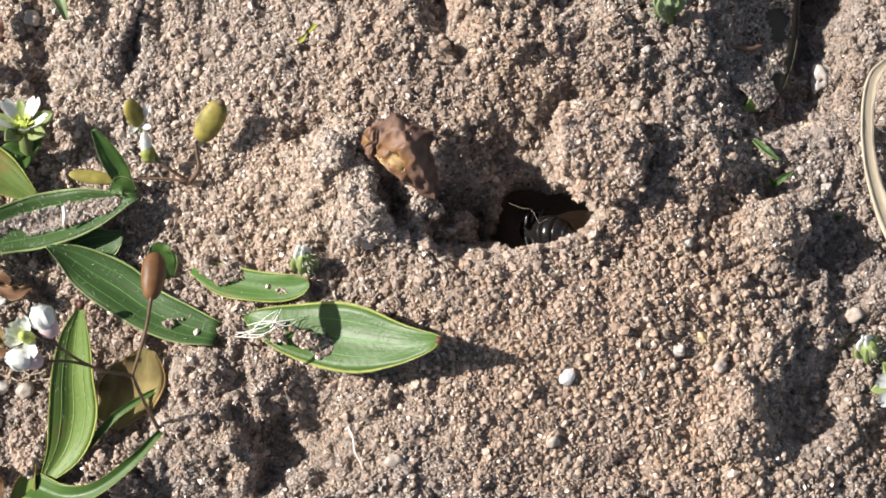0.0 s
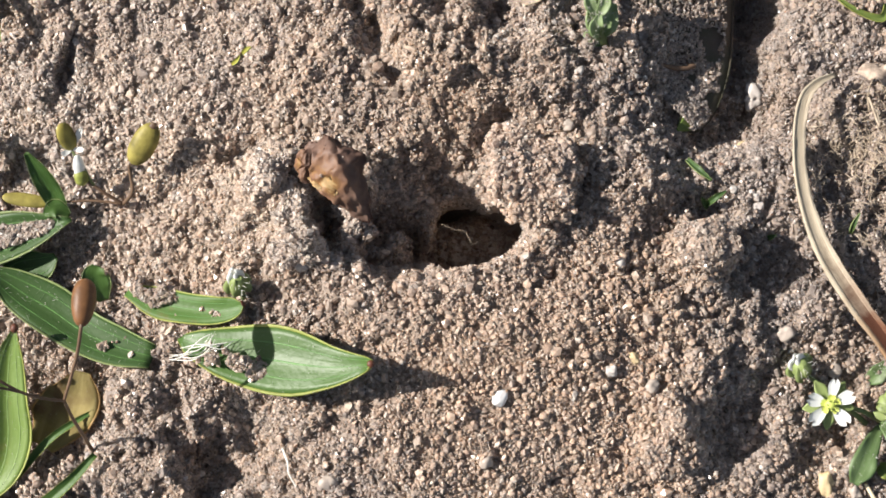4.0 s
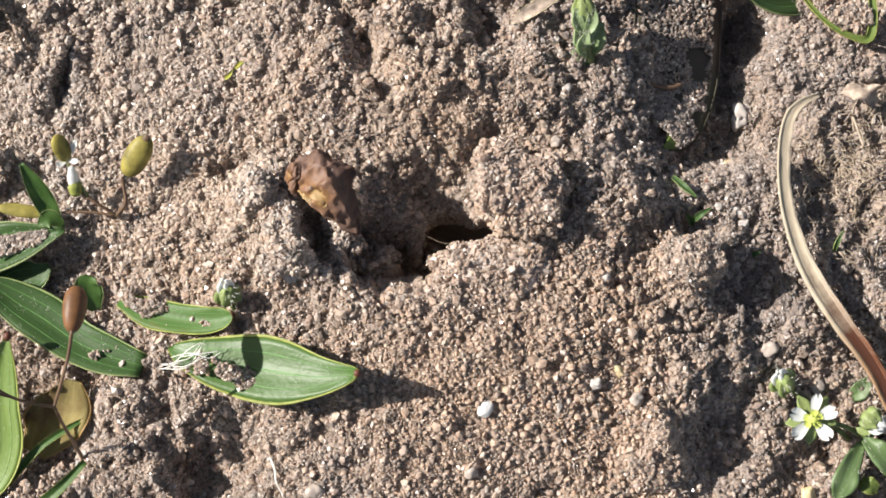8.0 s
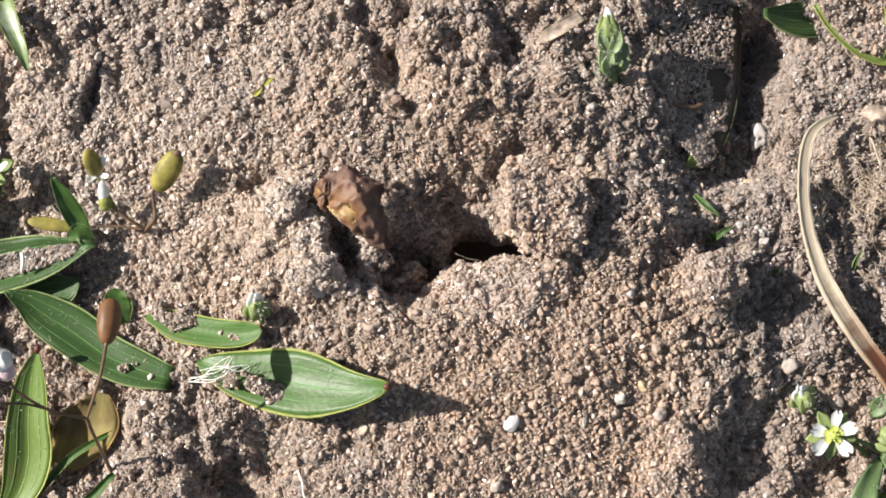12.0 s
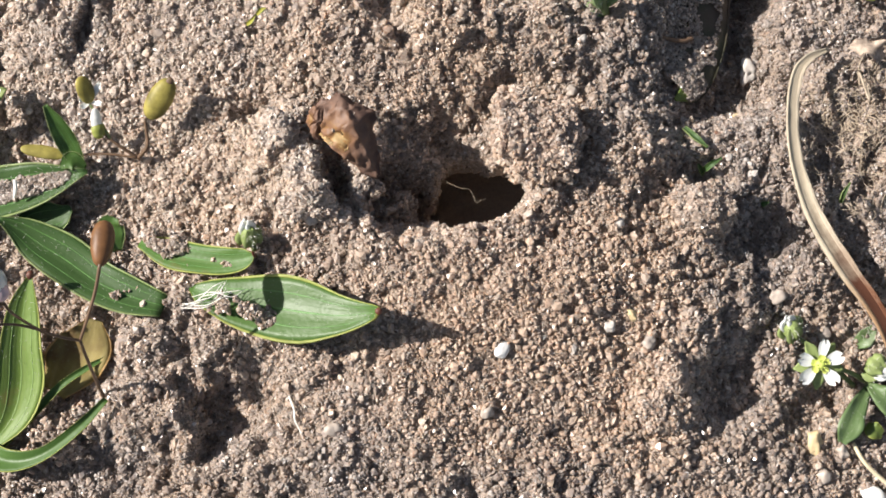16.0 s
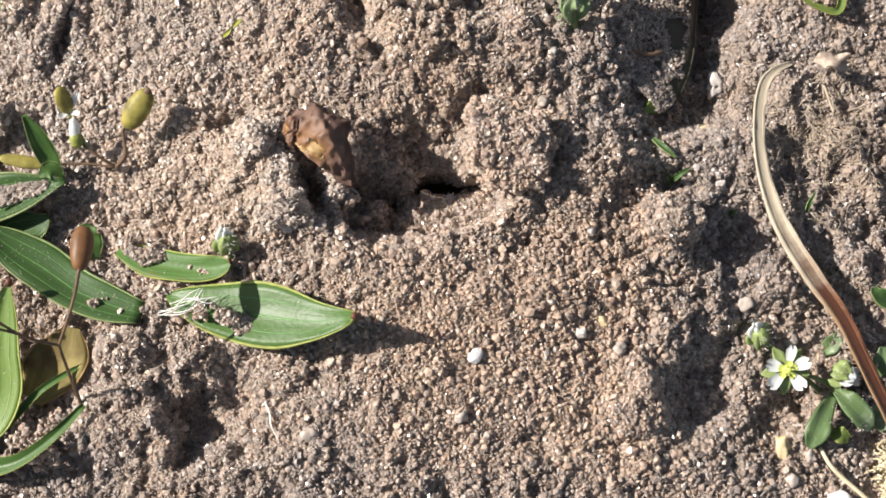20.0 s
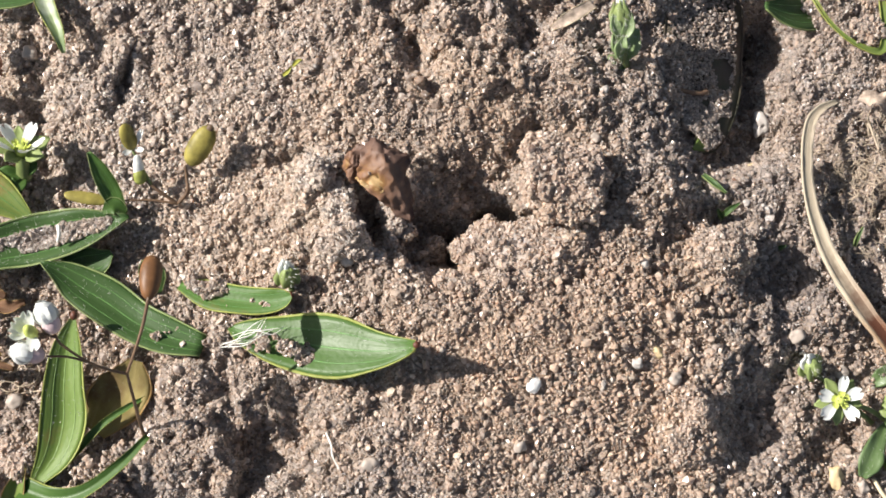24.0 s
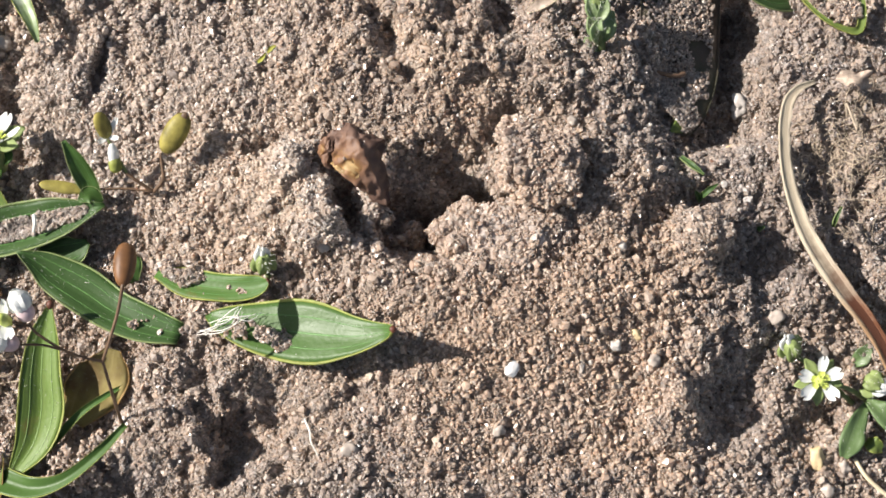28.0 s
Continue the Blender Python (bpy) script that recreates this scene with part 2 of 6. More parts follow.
def husk_material(name):
    """Papery husk: mauve brown, thin and amber towards one torn side, with a straw-yellow rim there."""
    m, nodes, links, b = material(name, 0.5, 0.35)
    uv = nodes.new("ShaderNodeTexCoord")
    near = nodes.new("ShaderNodeVectorMath")
    near.operation = "DISTANCE"
    near.inputs[1].default_value = (0.82, 0.55, 0)
    links.new(uv.outputs["UV"], near.inputs[0])
    n = noise_node(nodes, links, 420, 5, rough=0.65)
    add = nodes.new("ShaderNodeMath")
    add.operation = "MULTIPLY_ADD"
    add.inputs[1].default_value = 0.75
    links.new(n.outputs[0], add.inputs[0])
    links.new(near.outputs["Value"], add.inputs[2])
    r = ramp(nodes, [(0.36, (0.6, 0.42, 0.2)), (0.43, (0.4, 0.22, 0.085)), (0.56, (0.31, 0.17, 0.1)), (0.75, (0.26, 0.165, 0.125)), (1.0, (0.18, 0.11, 0.085))])
    links.new(add.outputs[0], r.inputs[0])
    links.new(r.outputs[0], b.inputs["Base Color"])
    bump(nodes, links, b, n.outputs[0], 0.5, 0.0004)
    t = nodes.new("ShaderNodeBsdfTranslucent")
    links.new(r.outputs[0], t.inputs[0])
    mx = nodes.new("ShaderNodeMixShader")
    mx.inputs[0].default_value = 0.4
    links.new(b.outputs[0], mx.inputs[1])
    links.new(t.outputs[0], mx.inputs[2])
    links.new(mx.outputs[0], nodes["Material Output"].inputs[0])
    return m


HUSK = husk_material("brown_husk")
HUSK_PALE = plain("amber_husk", (0.5, 0.34, 0.16), 0.45, var=0.6, scale=600, through=0.35)
QUARTZ = plain("milky_quartz", (0.55, 0.5, 0.45), 0.35, var=0.35)
QUARTZ_GREY = plain("grey_quartz", (0.43, 0.365, 0.31), 0.35, var=0.2)
QUARTZ_WHITE = plain("white_quartz", (0.8, 0.78, 0.74), 0.35, var=0.12)
BUFF = plain("buff_stone", (0.6, 0.47, 0.27), 0.5, var=0.25)
BRICK = plain("red_brown_stone", (0.21, 0.115, 0.08), 0.85, 0.2, var=0.6, scale=1100)
BRICK_PINK = plain("pink_stone", (0.42, 0.26, 0.21), 0.8, 0.2, var=0.4, scale=1100)
FIBRE = plain("white_fibre", (0.74, 0.72, 0.66), 0.5, var=0.1)
ROOT = plain("dry_rootlet", (0.47, 0.38, 0.28), 0.6, var=0.3)
CHITIN = plain("black_chitin", (0.01, 0.009, 0.009), 0.26, 0.5)
FUR = plain("brown_fur", (0.012, 0.009, 0.007), 0.9, 0.1)
WING, wn, wl, wb = material("smoky_wing", 0.8, 0.0)
wb.inputs["Base Color"].default_value = (0.014, 0.009, 0.006, 1)
wb.inputs["Alpha"].default_value = 0.75

# ---- building helpers ----


def part(name, bm, mat, parent=None, label="", smooth=True):
    me = bpy.data.meshes.new(name)
    if isinstance(bm, tuple):
        me.from_pydata(bm[0], [], bm[1])
    else:
        bm.to_mesh(me)
        bm.free()
    me.materials.append(mat)
    me.polygons.foreach_set("use_smooth", [smooth] * len(me.polygons))
    ob = new(name, me)
    if parent:
        ob.parent = parent
    if label:
        ob["label"] = label
    return ob


def thing(name, place, label, category, group="", kind=""):
    ob = new(name)
    ob.empty_display_size = 0.002
    ob.location = place
    return tagged(ob, label, category, group, kind)


def smooth_line(points, n):
    """n+1 points on a Catmull-Rom line through the given points."""
    p = np.array(points, float)
    p = np.vstack([2 * p[0] - p[1], p, 2 * p[-1] - p[-2]])
    out = []
    m = len(p) - 3
    for s in np.linspace(0, m, n + 1):
        i = min(int(s), m - 1)
        t = s - i
        a, b, c, d = p[i:i + 4]
        out.append(0.5 * (2 * b + (c - a) * t + (2 * a - 5 * b + 4 * c - d) * t * t + (3 * b - a - 3 * c + d) * t ** 3))
    return np.array(out)


def tube(points, radii, n=14, sides=7, squash=1.0):
    """A rounded rod along a bent line; radii at the given points."""
    line = smooth_line([(*p, r) for p, r in zip(points, radii)], n)
    verts, faces = [], []
    for k, q in enumerate(line):
        a, b = line[max(k - 1, 0)][:3], line[min(k + 1, n)][:3]
        d = Vector(b - a).normalized()
        u = d.cross(Vector((0.3, 0.2, 1))).normalized()
        w = d.cross(u)
        for s in range(sides):
            an = 2 * math.pi * s / sides
            verts.append(Vector(q[:3]) + (u * math.cos(an) + w * (squash * math.sin(an))) * max(q[3], 1e-5))
    for k in range(n):
        for s in range(sides):
            faces.append((k * sides + s, k * sides + (s + 1) % sides, (k + 1) * sides + (s + 1) % sides, (k + 1) * sides + s))
    faces.append(tuple(range(sides))[::-1])
    faces.append(tuple(n * sides + s for s in range(sides)))
    return ([tuple(v) for v in verts], faces)


def frame_of(line, k):
    """Along, across and up at point k of a line."""
    d = Vector(line[min(k + 1, len(line) - 1)][:3] - line[max(k - 1, 0)][:3]).normalized()
    side = d.cross(Vector((0, 0, 1))).normalized()
    return d, side, side.cross(d)


def ribbon(points, widths, n=22, m=8, fold=0.25, wave=0.0, thick=0.00025, seed=1, tilt=0.0, span=(-1.0, 1.0), lift=0.0, veins=0.0):
    """A leaf blade with a folded keel, a wavy margin and real thickness, along a bent line; widths are half widths."""
    rng = np.random.RandomState(seed)
    line = smooth_line([(*p, w) for p, w in zip(points, widths)], n)
    ph = rng.uniform(0, 6, 4)
    top = []
    for k, q in enumerate(line):
        d, side, up = frame_of(line, k)
        w = max(q[3], 0.00005)
        for j in range(m + 1):
            s = span[0] + (span[1] - span[0]) * j / m
            z = fold * w * (abs(s) - 0.45) + tilt * w * s + wave * w * math.sin(6 * k / n * 2.2 + ph[0] + 1.5 * s) * s * s
            z += wave * 0.4 * w * math.sin(k * 1.1 + ph[1]) * abs(s) ** 3 + lift
            z += veins * math.cos(s * 3 * math.pi)
            top.append(Vector(q[:3]) + side * (s * w) + up * z)
    verts = [tuple(v) for v in top]
    low = []
    for k in range(n + 1):
        d, side, up = frame_of(line, k)
        low += [tuple(top[k * (m + 1) + j] - up * thick) for j in range(m + 1)]
    c = len(verts)
    verts += low
    faces = []
    for k in range(n):
        for j in range(m):
            a = k * (m + 1) + j
            faces.append((a, a + 1, a + m + 2, a + m + 1))
            faces.append((c + a + m + 1, c + a + m + 2, c + a + 1, c + a))
        for j in (0, m):
            a = k * (m + 1) + j
            f = (a, a + m + 1, c + a + m + 1, c + a)
            faces.append(f if j == 0 else f[::-1])
    for k in (0, n):
        for j in range(m):
            a = k * (m + 1) + j
            f = (a, c + a, c + a + 1, a + 1)
            faces.append(f if k == 0 else f[::-1])
    uvs = [((j / m), k / n) for k in range(n + 1) for j in range(m + 1)] * 2
    return verts, faces, uvs


def ribbon_part(name, data, mat, parent, label=""):
    ob = part(name, data[:2], mat, parent, label)
    uv = ob.data.uv_layers.new(name="UVMap")
    idx = np.zeros(len(ob.data.loops), int)
    ob.data.loops.foreach_get("vertex_index", idx)
    uv.data.foreach_set("uv", np.array(data[2])[idx].ravel())
    return ob


def local(points, at):
    return [tuple(np.array(p) - np.array(at)) for p in points]


def leaf(name, points, widths, label, mat=LEAF, margin=MARGIN, tip=None, fold=0.25, wave=0.08, seed=1, tilt=0.0, veins=True, category="leaf", rim=0.06, group="", hairs=0):
    """One leaf: blade, two margins, five raised veins and, where it has one, a coloured tip."""
    at = points[0]
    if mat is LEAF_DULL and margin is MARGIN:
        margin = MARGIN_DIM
    root = thing(name, at, label, category, group)
    pts = local(points, at)
    ribbon_part("blade", ribbon(pts, widths, fold=fold, wave=wave, seed=seed, tilt=tilt, veins=0.00002 if veins else 0), mat, root)
    for a, b in ((-1.03, -1 + rim), (1 - rim, 1.03)):
        ribbon_part("margin", ribbon(pts, widths, m=2, fold=fold, wave=wave, seed=seed, tilt=tilt, span=(a, b), lift=0.00007, thick=0.0004), margin, root, "thin pale leaf margin")
    if veins:
        for s in (-0.5, 0.0, 0.5):
            e = 0.018 if s else 0.026
            ribbon_part("vein", ribbon(pts, widths, m=2, fold=fold, wave=wave, seed=seed, tilt=tilt, span=(s - e, s + e), lift=0.00003, thick=0.0003), VEIN_PALE if mat is LEAF_FRESH else VEIN, root)
    if hairs:
        rng = np.random.RandomState(seed + 500)
        fine = smooth_line([(*p, w) for p, w in zip(pts, widths)], 40)
        v, f = [], []
        for _ in range(hairs):
            k = rng.randint(2, 39)
            d, side, up = frame_of(fine, k)
            s = rng.uniform(-1.05, 1.05)
            p = Vector(fine[k][:3]) + side * (s * fine[k][3]) + up * (fold * fine[k][3] * (abs(s) - 0.45) + tilt * fine[k][3] * s)
            o = (up * rng.uniform(0.3, 1) + side * rng.uniform(-0.7, 0.7) + d * rng.uniform(-0.6, 0.6)).normalized() * rng.uniform(0.0003, 0.0008)
            t = tube([tuple(p), tuple(p + o * 0.5 + d * 0.0001), tuple(p + o)], [0.000009, 0.000008, 0.000004], 3, 3)
            f += [tuple(i + len(v) for i in q) for q in t[1]]
            v += t[0]
        part("hairs", (v, f), FIBRE, root, "fine white leaf hairs")
    if tip:
        line = smooth_line(pts, 20)
        e = line[-1] - line[-2]
        part("tip", tube([tuple(line[-1] - 0.6 * e), tuple(line[-1] - 0.2 * e), tuple(line[-1] + 0.3 * e), tuple(line[-1] + 0.6 * e)], [0.0002, 0.0005, 0.00045, 0.0001], 8), tip, root, "dark shrivelled tip")
    return root


def ellipsoid(a, b, length=None, n=10, sides=9, rough=0.0, seed=0, taper=0.0, squash=1.0):
    """A pod, bud or pebble body from a to b with half width given by length; slightly uneven."""
    rng = np.random.RandomState(seed)
    pts, rad = [], []
    a, b = np.array(a, float), np.array(b, float)
    for k in range(n + 1):
        s = k / n
        t = 0.5 - 0.5 * math.cos(math.pi * s)
        pts.append(tuple(a + (b - a) * t))
        rad.append(length * math.sin(math.pi * min(max(s, 0.03), 0.97)) ** 0.8 * (1 - taper * t) * (1 + rough * rng.uniform(-1, 1)))
    return tube(pts, rad, n * 2, sides, squash)


ICO = bmesh.new()
bmesh.ops.create_icosphere(ICO, subdivisions=1, radius=1)
ICO_V = np.array([v.co for v in ICO.verts])
ICO_F = np.array([[v.index for v in f.verts] for f in ICO.faces])
ICO.free()
OCT_V = np.array([(1, 0, 0), (-1, 0, 0), (0, 1, 0), (0, -1, 0), (0, 0, 1), (0, 0, -1)], float) * 1.2
OCT_F = np.array([(0, 2, 4), (2, 1, 4), (1, 3, 4), (3, 0, 4), (2, 0, 5), (1, 2, 5), (3, 1, 5), (0, 3, 5)])


def grains(name, places, radii, mat, seed, parent=None, extra=None, solid=(ICO_V, ICO_F)):
    """Sand: one small uneven stone at each place, joined into one mesh."""
    rng = np.random.RandomState(seed)
    n = len(places)
    q = rng.normal(size=(n, 4))
    q /= np.linalg.norm(q, axis=1)[:, None]
    w, x, y, z = q.T
    rot = np.stack([1 - 2 * (y * y + z * z), 2 * (x * y - z * w), 2 * (x * z + y * w), 2 * (x * y + z * w), 1 - 2 * (x * x + z * z), 2 * (y * z - x * w),
                    2 * (x * z - y * w), 2 * (y * z + x * w), 1 - 2 * (x * x + y * y)], 1).reshape(n, 3, 3)
    body, sides = solid
    v = body[None] * rng.uniform(0.5, 1.4, (n, 1, 3)) * rng.uniform(0.68, 1.28, (n, len(body), 1))
    v = np.einsum("nij,nkj->nki", rot, v) * np.asarray(radii)[:, None, None] + np.asarray(places)[:, None, :]
    f = (sides[None] + (np.arange(n) * len(body))[:, None, None]).reshape(-1, 3)
    v = v.reshape(-1, 3)
    if extra is not None:
        f = np.vstack([f, extra[1] + len(v)])
        v = np.vstack([v, extra[0]])
    me = bpy.data.meshes.new(name)
    me.vertices.add(len(v))
    me.vertices.foreach_set("co", v.astype(np.float32).ravel())
    me.loops.add(len(f) * 3)
    me.loops.foreach_set("vertex_index", f.astype(np.int32).ravel())
    me.polygons.add(len(f))
    me.polygons.foreach_set("loop_start", np.arange(0, len(f) * 3, 3, dtype=np.int32))
    me.polygons.foreach_set("use_smooth", np.zeros(len(f), bool))
    me.update(calc_edges=True)
    me.materials.append(mat)
    ob = new(name, me)
    if parent:
        ob.parent = parent
    return ob


TABLE = np.random.RandomState(7).uniform(-1, 1, (256, 256))


def field(x, y, size, shift=0):
    """Smooth value noise in -1..1 with cells of that size in metres."""
    u, v = x / size + 91.3 + 17 * shift, y / size + 47.7 + 29 * shift
    i, j = np.floor(u).astype(int), np.floor(v).astype(int)
    a, b = u - i, v - j
    a, b = a * a * (3 - 2 * a), b * b * (3 - 2 * b)
    g = lambda p, q: TABLE[p % 256, q % 256]
    return (g(i, j) * (1 - a) + g(i + 1, j) * a) * (1 - b) + (g(i, j + 1) * (1 - a) + g(i + 1, j + 1) * a) * b

# ---- the ground ----
# rises and hollows: place, half sizes in mm, turn in degrees, height in mm, steepness
MM = 0.001
SHAPES = [
    # the crumbly block between the husk and the leaves, hollows about it
    ((-0.0153, 0.0137, 0.0000), 5.6, 5.0, 10, 2.8, 5),
    ((-0.0148, 0.0079, 0.0000), 5.4, 4.6, -15, 2.6, 5),
    ((-0.0093, 0.0052, 0.0000), 4.6, 3.4, -15, 1.6, 5),
    ((-0.0253, 0.0140, 0.0000), 9, 6, -20, 1.0, 3),
    ((-0.0003, 0.0051, 0.0000), 7.6, 5.2, -15, -6.0, 4),
    ((-0.0085, 0.0098, 0.0000), 3.8, 3.0, 0, -3.6, 3),
    ((0.0065, 0.0121, 0.0000), 8.6, 5.4, 0, -5.2, 4),
    ((0.0059, 0.0036, 0.0000), 3.4, 4.6, 30, -3.4, 4),
    ((0.0261, 0.0058, 0.0000), 4.5, 3.2, 0, 1.3, 3),
    ((0.0326, 0.0132, 0.0000), 5.0, 7.0, 0, 2.4, 3),
    ((0.0055, 0.0061, 0.0000), 4.4, 3.4, -30, -3.0, 4),
    ((0.0016, 0.0062, 0.0000), 5.4, 4.8, -10, -3.3, 4),
    ((-0.0112, 0.0072, 0.0000), 2.6, 4.2, 0, 1.1, 5),
    ((-0.0000, 0.0049, 0.0000), 3.4, 1.3, -12, 3.6, 4),
    ((-0.0046, 0.0046, 0.0000), 1.7, 3.8, 8, 3.6, 4),
    ((-0.0080, 0.0074, 0.0000), 1.8, 2.8, 0, -2.6, 4),
    ((0.0082, 0.0112, 0.0000), 4.2, 3.0, 10, -1.6, 4),
    # the mound to the north
    ((-0.0015, 0.0269, 0.0000), 14, 7, 0, 1.6, 4),
    ((-0.0118, 0.0363, 0.0000), 7.0, 5.6, 0, 1.4, 5),
    ((0.0080, 0.0316, 0.0000), 8.0, 4.6, -15, 1.6, 5),
    ((0.0191, 0.0282, 0.0000), 8.0, 5.0, 20, 1.4, 5),
    ((-0.0012, 0.0338, 0.0000), 2.2, 4.2, -10, -3.4, 3),
    ((0.0024, 0.0280, 0.0000), 2.2, 1.8, 0, -2.4, 3),
    ((0.0138, 0.0191, 0.0000), 5.0, 2.6, 35, -3.0, 4),
    ((0.0177, 0.0373, 0.0000), 3.0, 4, 0, -2.4, 3),
    ((-0.0419, 0.0317, 0.0000), 1.2, 5.2, -6, -3.6, 4),
    ((-0.0459, 0.0359, 0.0000), 5.0, 5.6, 5, 1.1, 5),
    ((-0.0455, 0.0295, 0.0000), 4.6, 3.6, 25, 0.9, 5),
    ((-0.0483, 0.0193, 0.0000), 4.0, 3.0, 0, -2.2, 3),
    ((-0.0195, 0.0176, 0.0000), 3.6, 1.5, 35, -2.6, 3),
    ((-0.0251, 0.0243, 0.0000), 6.4, 5.6, 0, 1.1, 5),
    ((-0.0601, 0.0313, 0.0000), 4, 4.4, 0, 1.0, 5),
    ((-0.0557, 0.0281, 0.0000), 2.4, 2.2, 0, -3.0, 4),
    ((-0.0541, 0.0203, 0.0000), 2.4, 2.4, 0, -1.6, 3),
    ((-0.0622, 0.0395, 0.0000), 4, 5, 0, -2.4, 3),
    # round the buried leaf and the clod to the east
    ((0.0426, 0.0018, 0.0000), 5.4, 4.6, 0, 1.6, 5),
    ((0.0515, 0.0002, 0.0000), 6.0, 4.4, 0, -2.4, 3),
    ((0.0451, 0.0080, 0.0000), 5.0, 3.0, -20, -2.6, 3),
    ((0.0518, 0.0324, 0.0000), 1.5, 9, -8, -1.6, 4),
    ((0.0316, 0.0315, 0.0000), 3.0, 8, 0, 1.0, 4),
    ((0.0278, 0.0124, 0.0000), 3.6, 5.0, 0, 0.5, 4),
    ((0.0558, 0.0389, 0.0000), 4.2, 4.8, 0, -5.0, 4),
    ((0.0331, 0.0192, 0.0000), 3.0, 3.0, 15, -1.0, 3),
    ((0.0438, 0.0168, 0.0000), 6, 3.0, 10, -2.8, 3),
    ((0.0596, 0.0333, 0.0000), 6, 5, 0, 1.6, 4),
    ((0.0546, 0.0136, 0.0000), 4, 4, 0, 1.2, 4),
    ((0.0648, 0.0160, 0.0000), 4, 5, 20, -1.6, 3),
    ((0.0598, -0.0046, 0.0000), 5, 4, 0, 1.2, 4),
    ((0.0621, -0.0201, 0.0000), 7, 5, 0, -2.0, 3),
    ((0.0584, -0.0247, 0.0000), 6.0, 3.6, 15, -3.0, 3),
    # low blocks in the fore
    ((0.0354, -0.0220, 0.0000), 4.4, 6.0, 10, 1.4, 5),
    ((0.0464, -0.0214, 0.0000), 6.2, 5.4, 0, -3.9, 4),
    ((0.0501, -0.0145, 0.0000), 3.5, 3.0, 0, -1.6, 3),
    ((-0.0344, -0.0156, 0.0000), 4.6, 5.0, 20, 3.2, 5),
    ((-0.0330, -0.0235, 0.0000), 6.6, 5.0, -10, 3.2, 5),
    ((-0.0207, -0.0214, 0.0000), 5.6, 5.0, -10, -4.6, 4),
    ((-0.0183, -0.0156, 0.0000), 3.0, 2.4, 0, -2.2, 3),
    ((-0.0248, -0.0220, 0.0000), 4.0, 3.6, 0, -2.8, 4),
    ((-0.0238, -0.0272, 0.0000), 2.6, 2.4, 0, -2.2, 4),
    ((-0.0306, -0.0256, 0.0000), 1.8, 1.5, 20, -1.6, 3),
    ((-0.0029, -0.0328, 0.0000), 4, 3, 0, -1.6, 3),
    ((0.0084, -0.0354, 0.0000), 3, 3, 0, -1.6, 3),
    ((0.0221, -0.0272, 0.0000), 2.4, 2.6, 0, -2.4, 3),
    ((0.0196, -0.0086, 0.0000), 13, 8, 10, 0.8, 3),
    ((-0.0438, -0.0133, 0.0000), 5, 5, 0, -3.2, 3),
    ((-0.0368, 0.0054, 0.0000), 8, 3, -25, -1.6, 3),
]
BANK = (0.0433, 0.0320, 0.0000)
HOLE = (0.0118, 0.0057, 0.0040)


def base_height(x, y):
    h = 0.0068 * np.exp(-np.where(x < 0.010, ((x - 0.010) / 0.036) ** 2, np.abs((x - 0.010) / 0.046) ** 3) - ((y + 0.004) / 0.036) ** 2)
    h -= 0.0022 * np.exp(-((x + 0.05) / 0.02) ** 2 - ((y + 0.012) / 0.022) ** 2)
    h -= 0.0016 * np.exp(-((x - 0.06) / 0.022) ** 2 - ((y - 0.015) / 0.03) ** 2)
    h = h - 0.0035 * np.exp(-((x + 0.078) / 0.036) ** 2 - ((y - 0.026) / 0.034) ** 2)
    # the whole ground falls towards the west
    h = h - 0.16 * 0.004 * np.logaddexp(0, (-0.004 - np.maximum(x, -0.12)) / 0.004) / (1 + np.exp(np.clip((np.hypot(x, y) - 0.3) / 0.04, -60, 60)))
    # bank that falls eastward under the buried leaf and ends in a short steep step
    u, v = (x - BANK[0] - 0.16 * (y - BANK[1])) / 0.0088, (y - BANK[1]) / 0.0150
    fall = np.clip((u + 1) / 2, 0, 1.2) * (0.5 / (1 + np.exp(np.clip((u - 1.34) * 9, -60, 60))) + 0.5 / (1 + np.exp(np.clip((u - 2.3) * 3, -60, 60))))
    h = h - 0.0096 * fall / (1 + np.exp(np.clip((np.abs(v) - 0.92) * 11, -60, 60)))
    gx, gy = x, y
    x = gx + 0.0011 * field(gx, gy, 0.0042, 11) + 0.0005 * field(gx, gy, 0.0016, 12)
    y = gy + 0.0011 * field(gx, gy, 0.0042, 13) + 0.0005 * field(gx, gy, 0.0016, 14)
    for (px, py, _), a, b, turn, up, steep in SHAPES:
        c, s = math.cos(radians(turn)), math.sin(radians(turn))
        u, v = ((x - px) * c + (y - py) * s) / (a * MM), (-(x - px) * s + (y - py) * c) / (b * MM)
        h = h + up * MM * np.exp(-np.abs(u * u + v * v) ** (steep / 2.0))
    return h


# the mouth: two ovals run together; east, north, half length, half width, turn
MOUTH = ((0.0124, 0.0054, 0.0063, 0.0036, radians(22)), (0.0108, 0.0074, 0.0036, 0.0040, 0.0))


def mouth(x, y):
    """Below 1 within the mouth of the burrow."""
    best = 9.0
    for px, py, a, b, turn in MOUTH:
        c, s = math.cos(turn), math.sin(turn)
        u, v = x - px, y - py
        best = np.minimum(best, np.sqrt(((u * c + v * s) / a) ** 2 + ((-u * s + v * c) / b) ** 2))
    return best * (1 + 0.1 * field(x, y, 0.003, 8))


def burrow(x, y):
    """Depth of the burrow's mouth: steep walls, with a ramp towards the south-east."""
    deep = 0.03 / (1 + np.exp((mouth(x, y) - 0.9) * 13))
    return deep + 0.0012 * np.exp(-((x - 0.0186) / 0.006) ** 2 - ((y - 0.0000) / 0.005) ** 2)


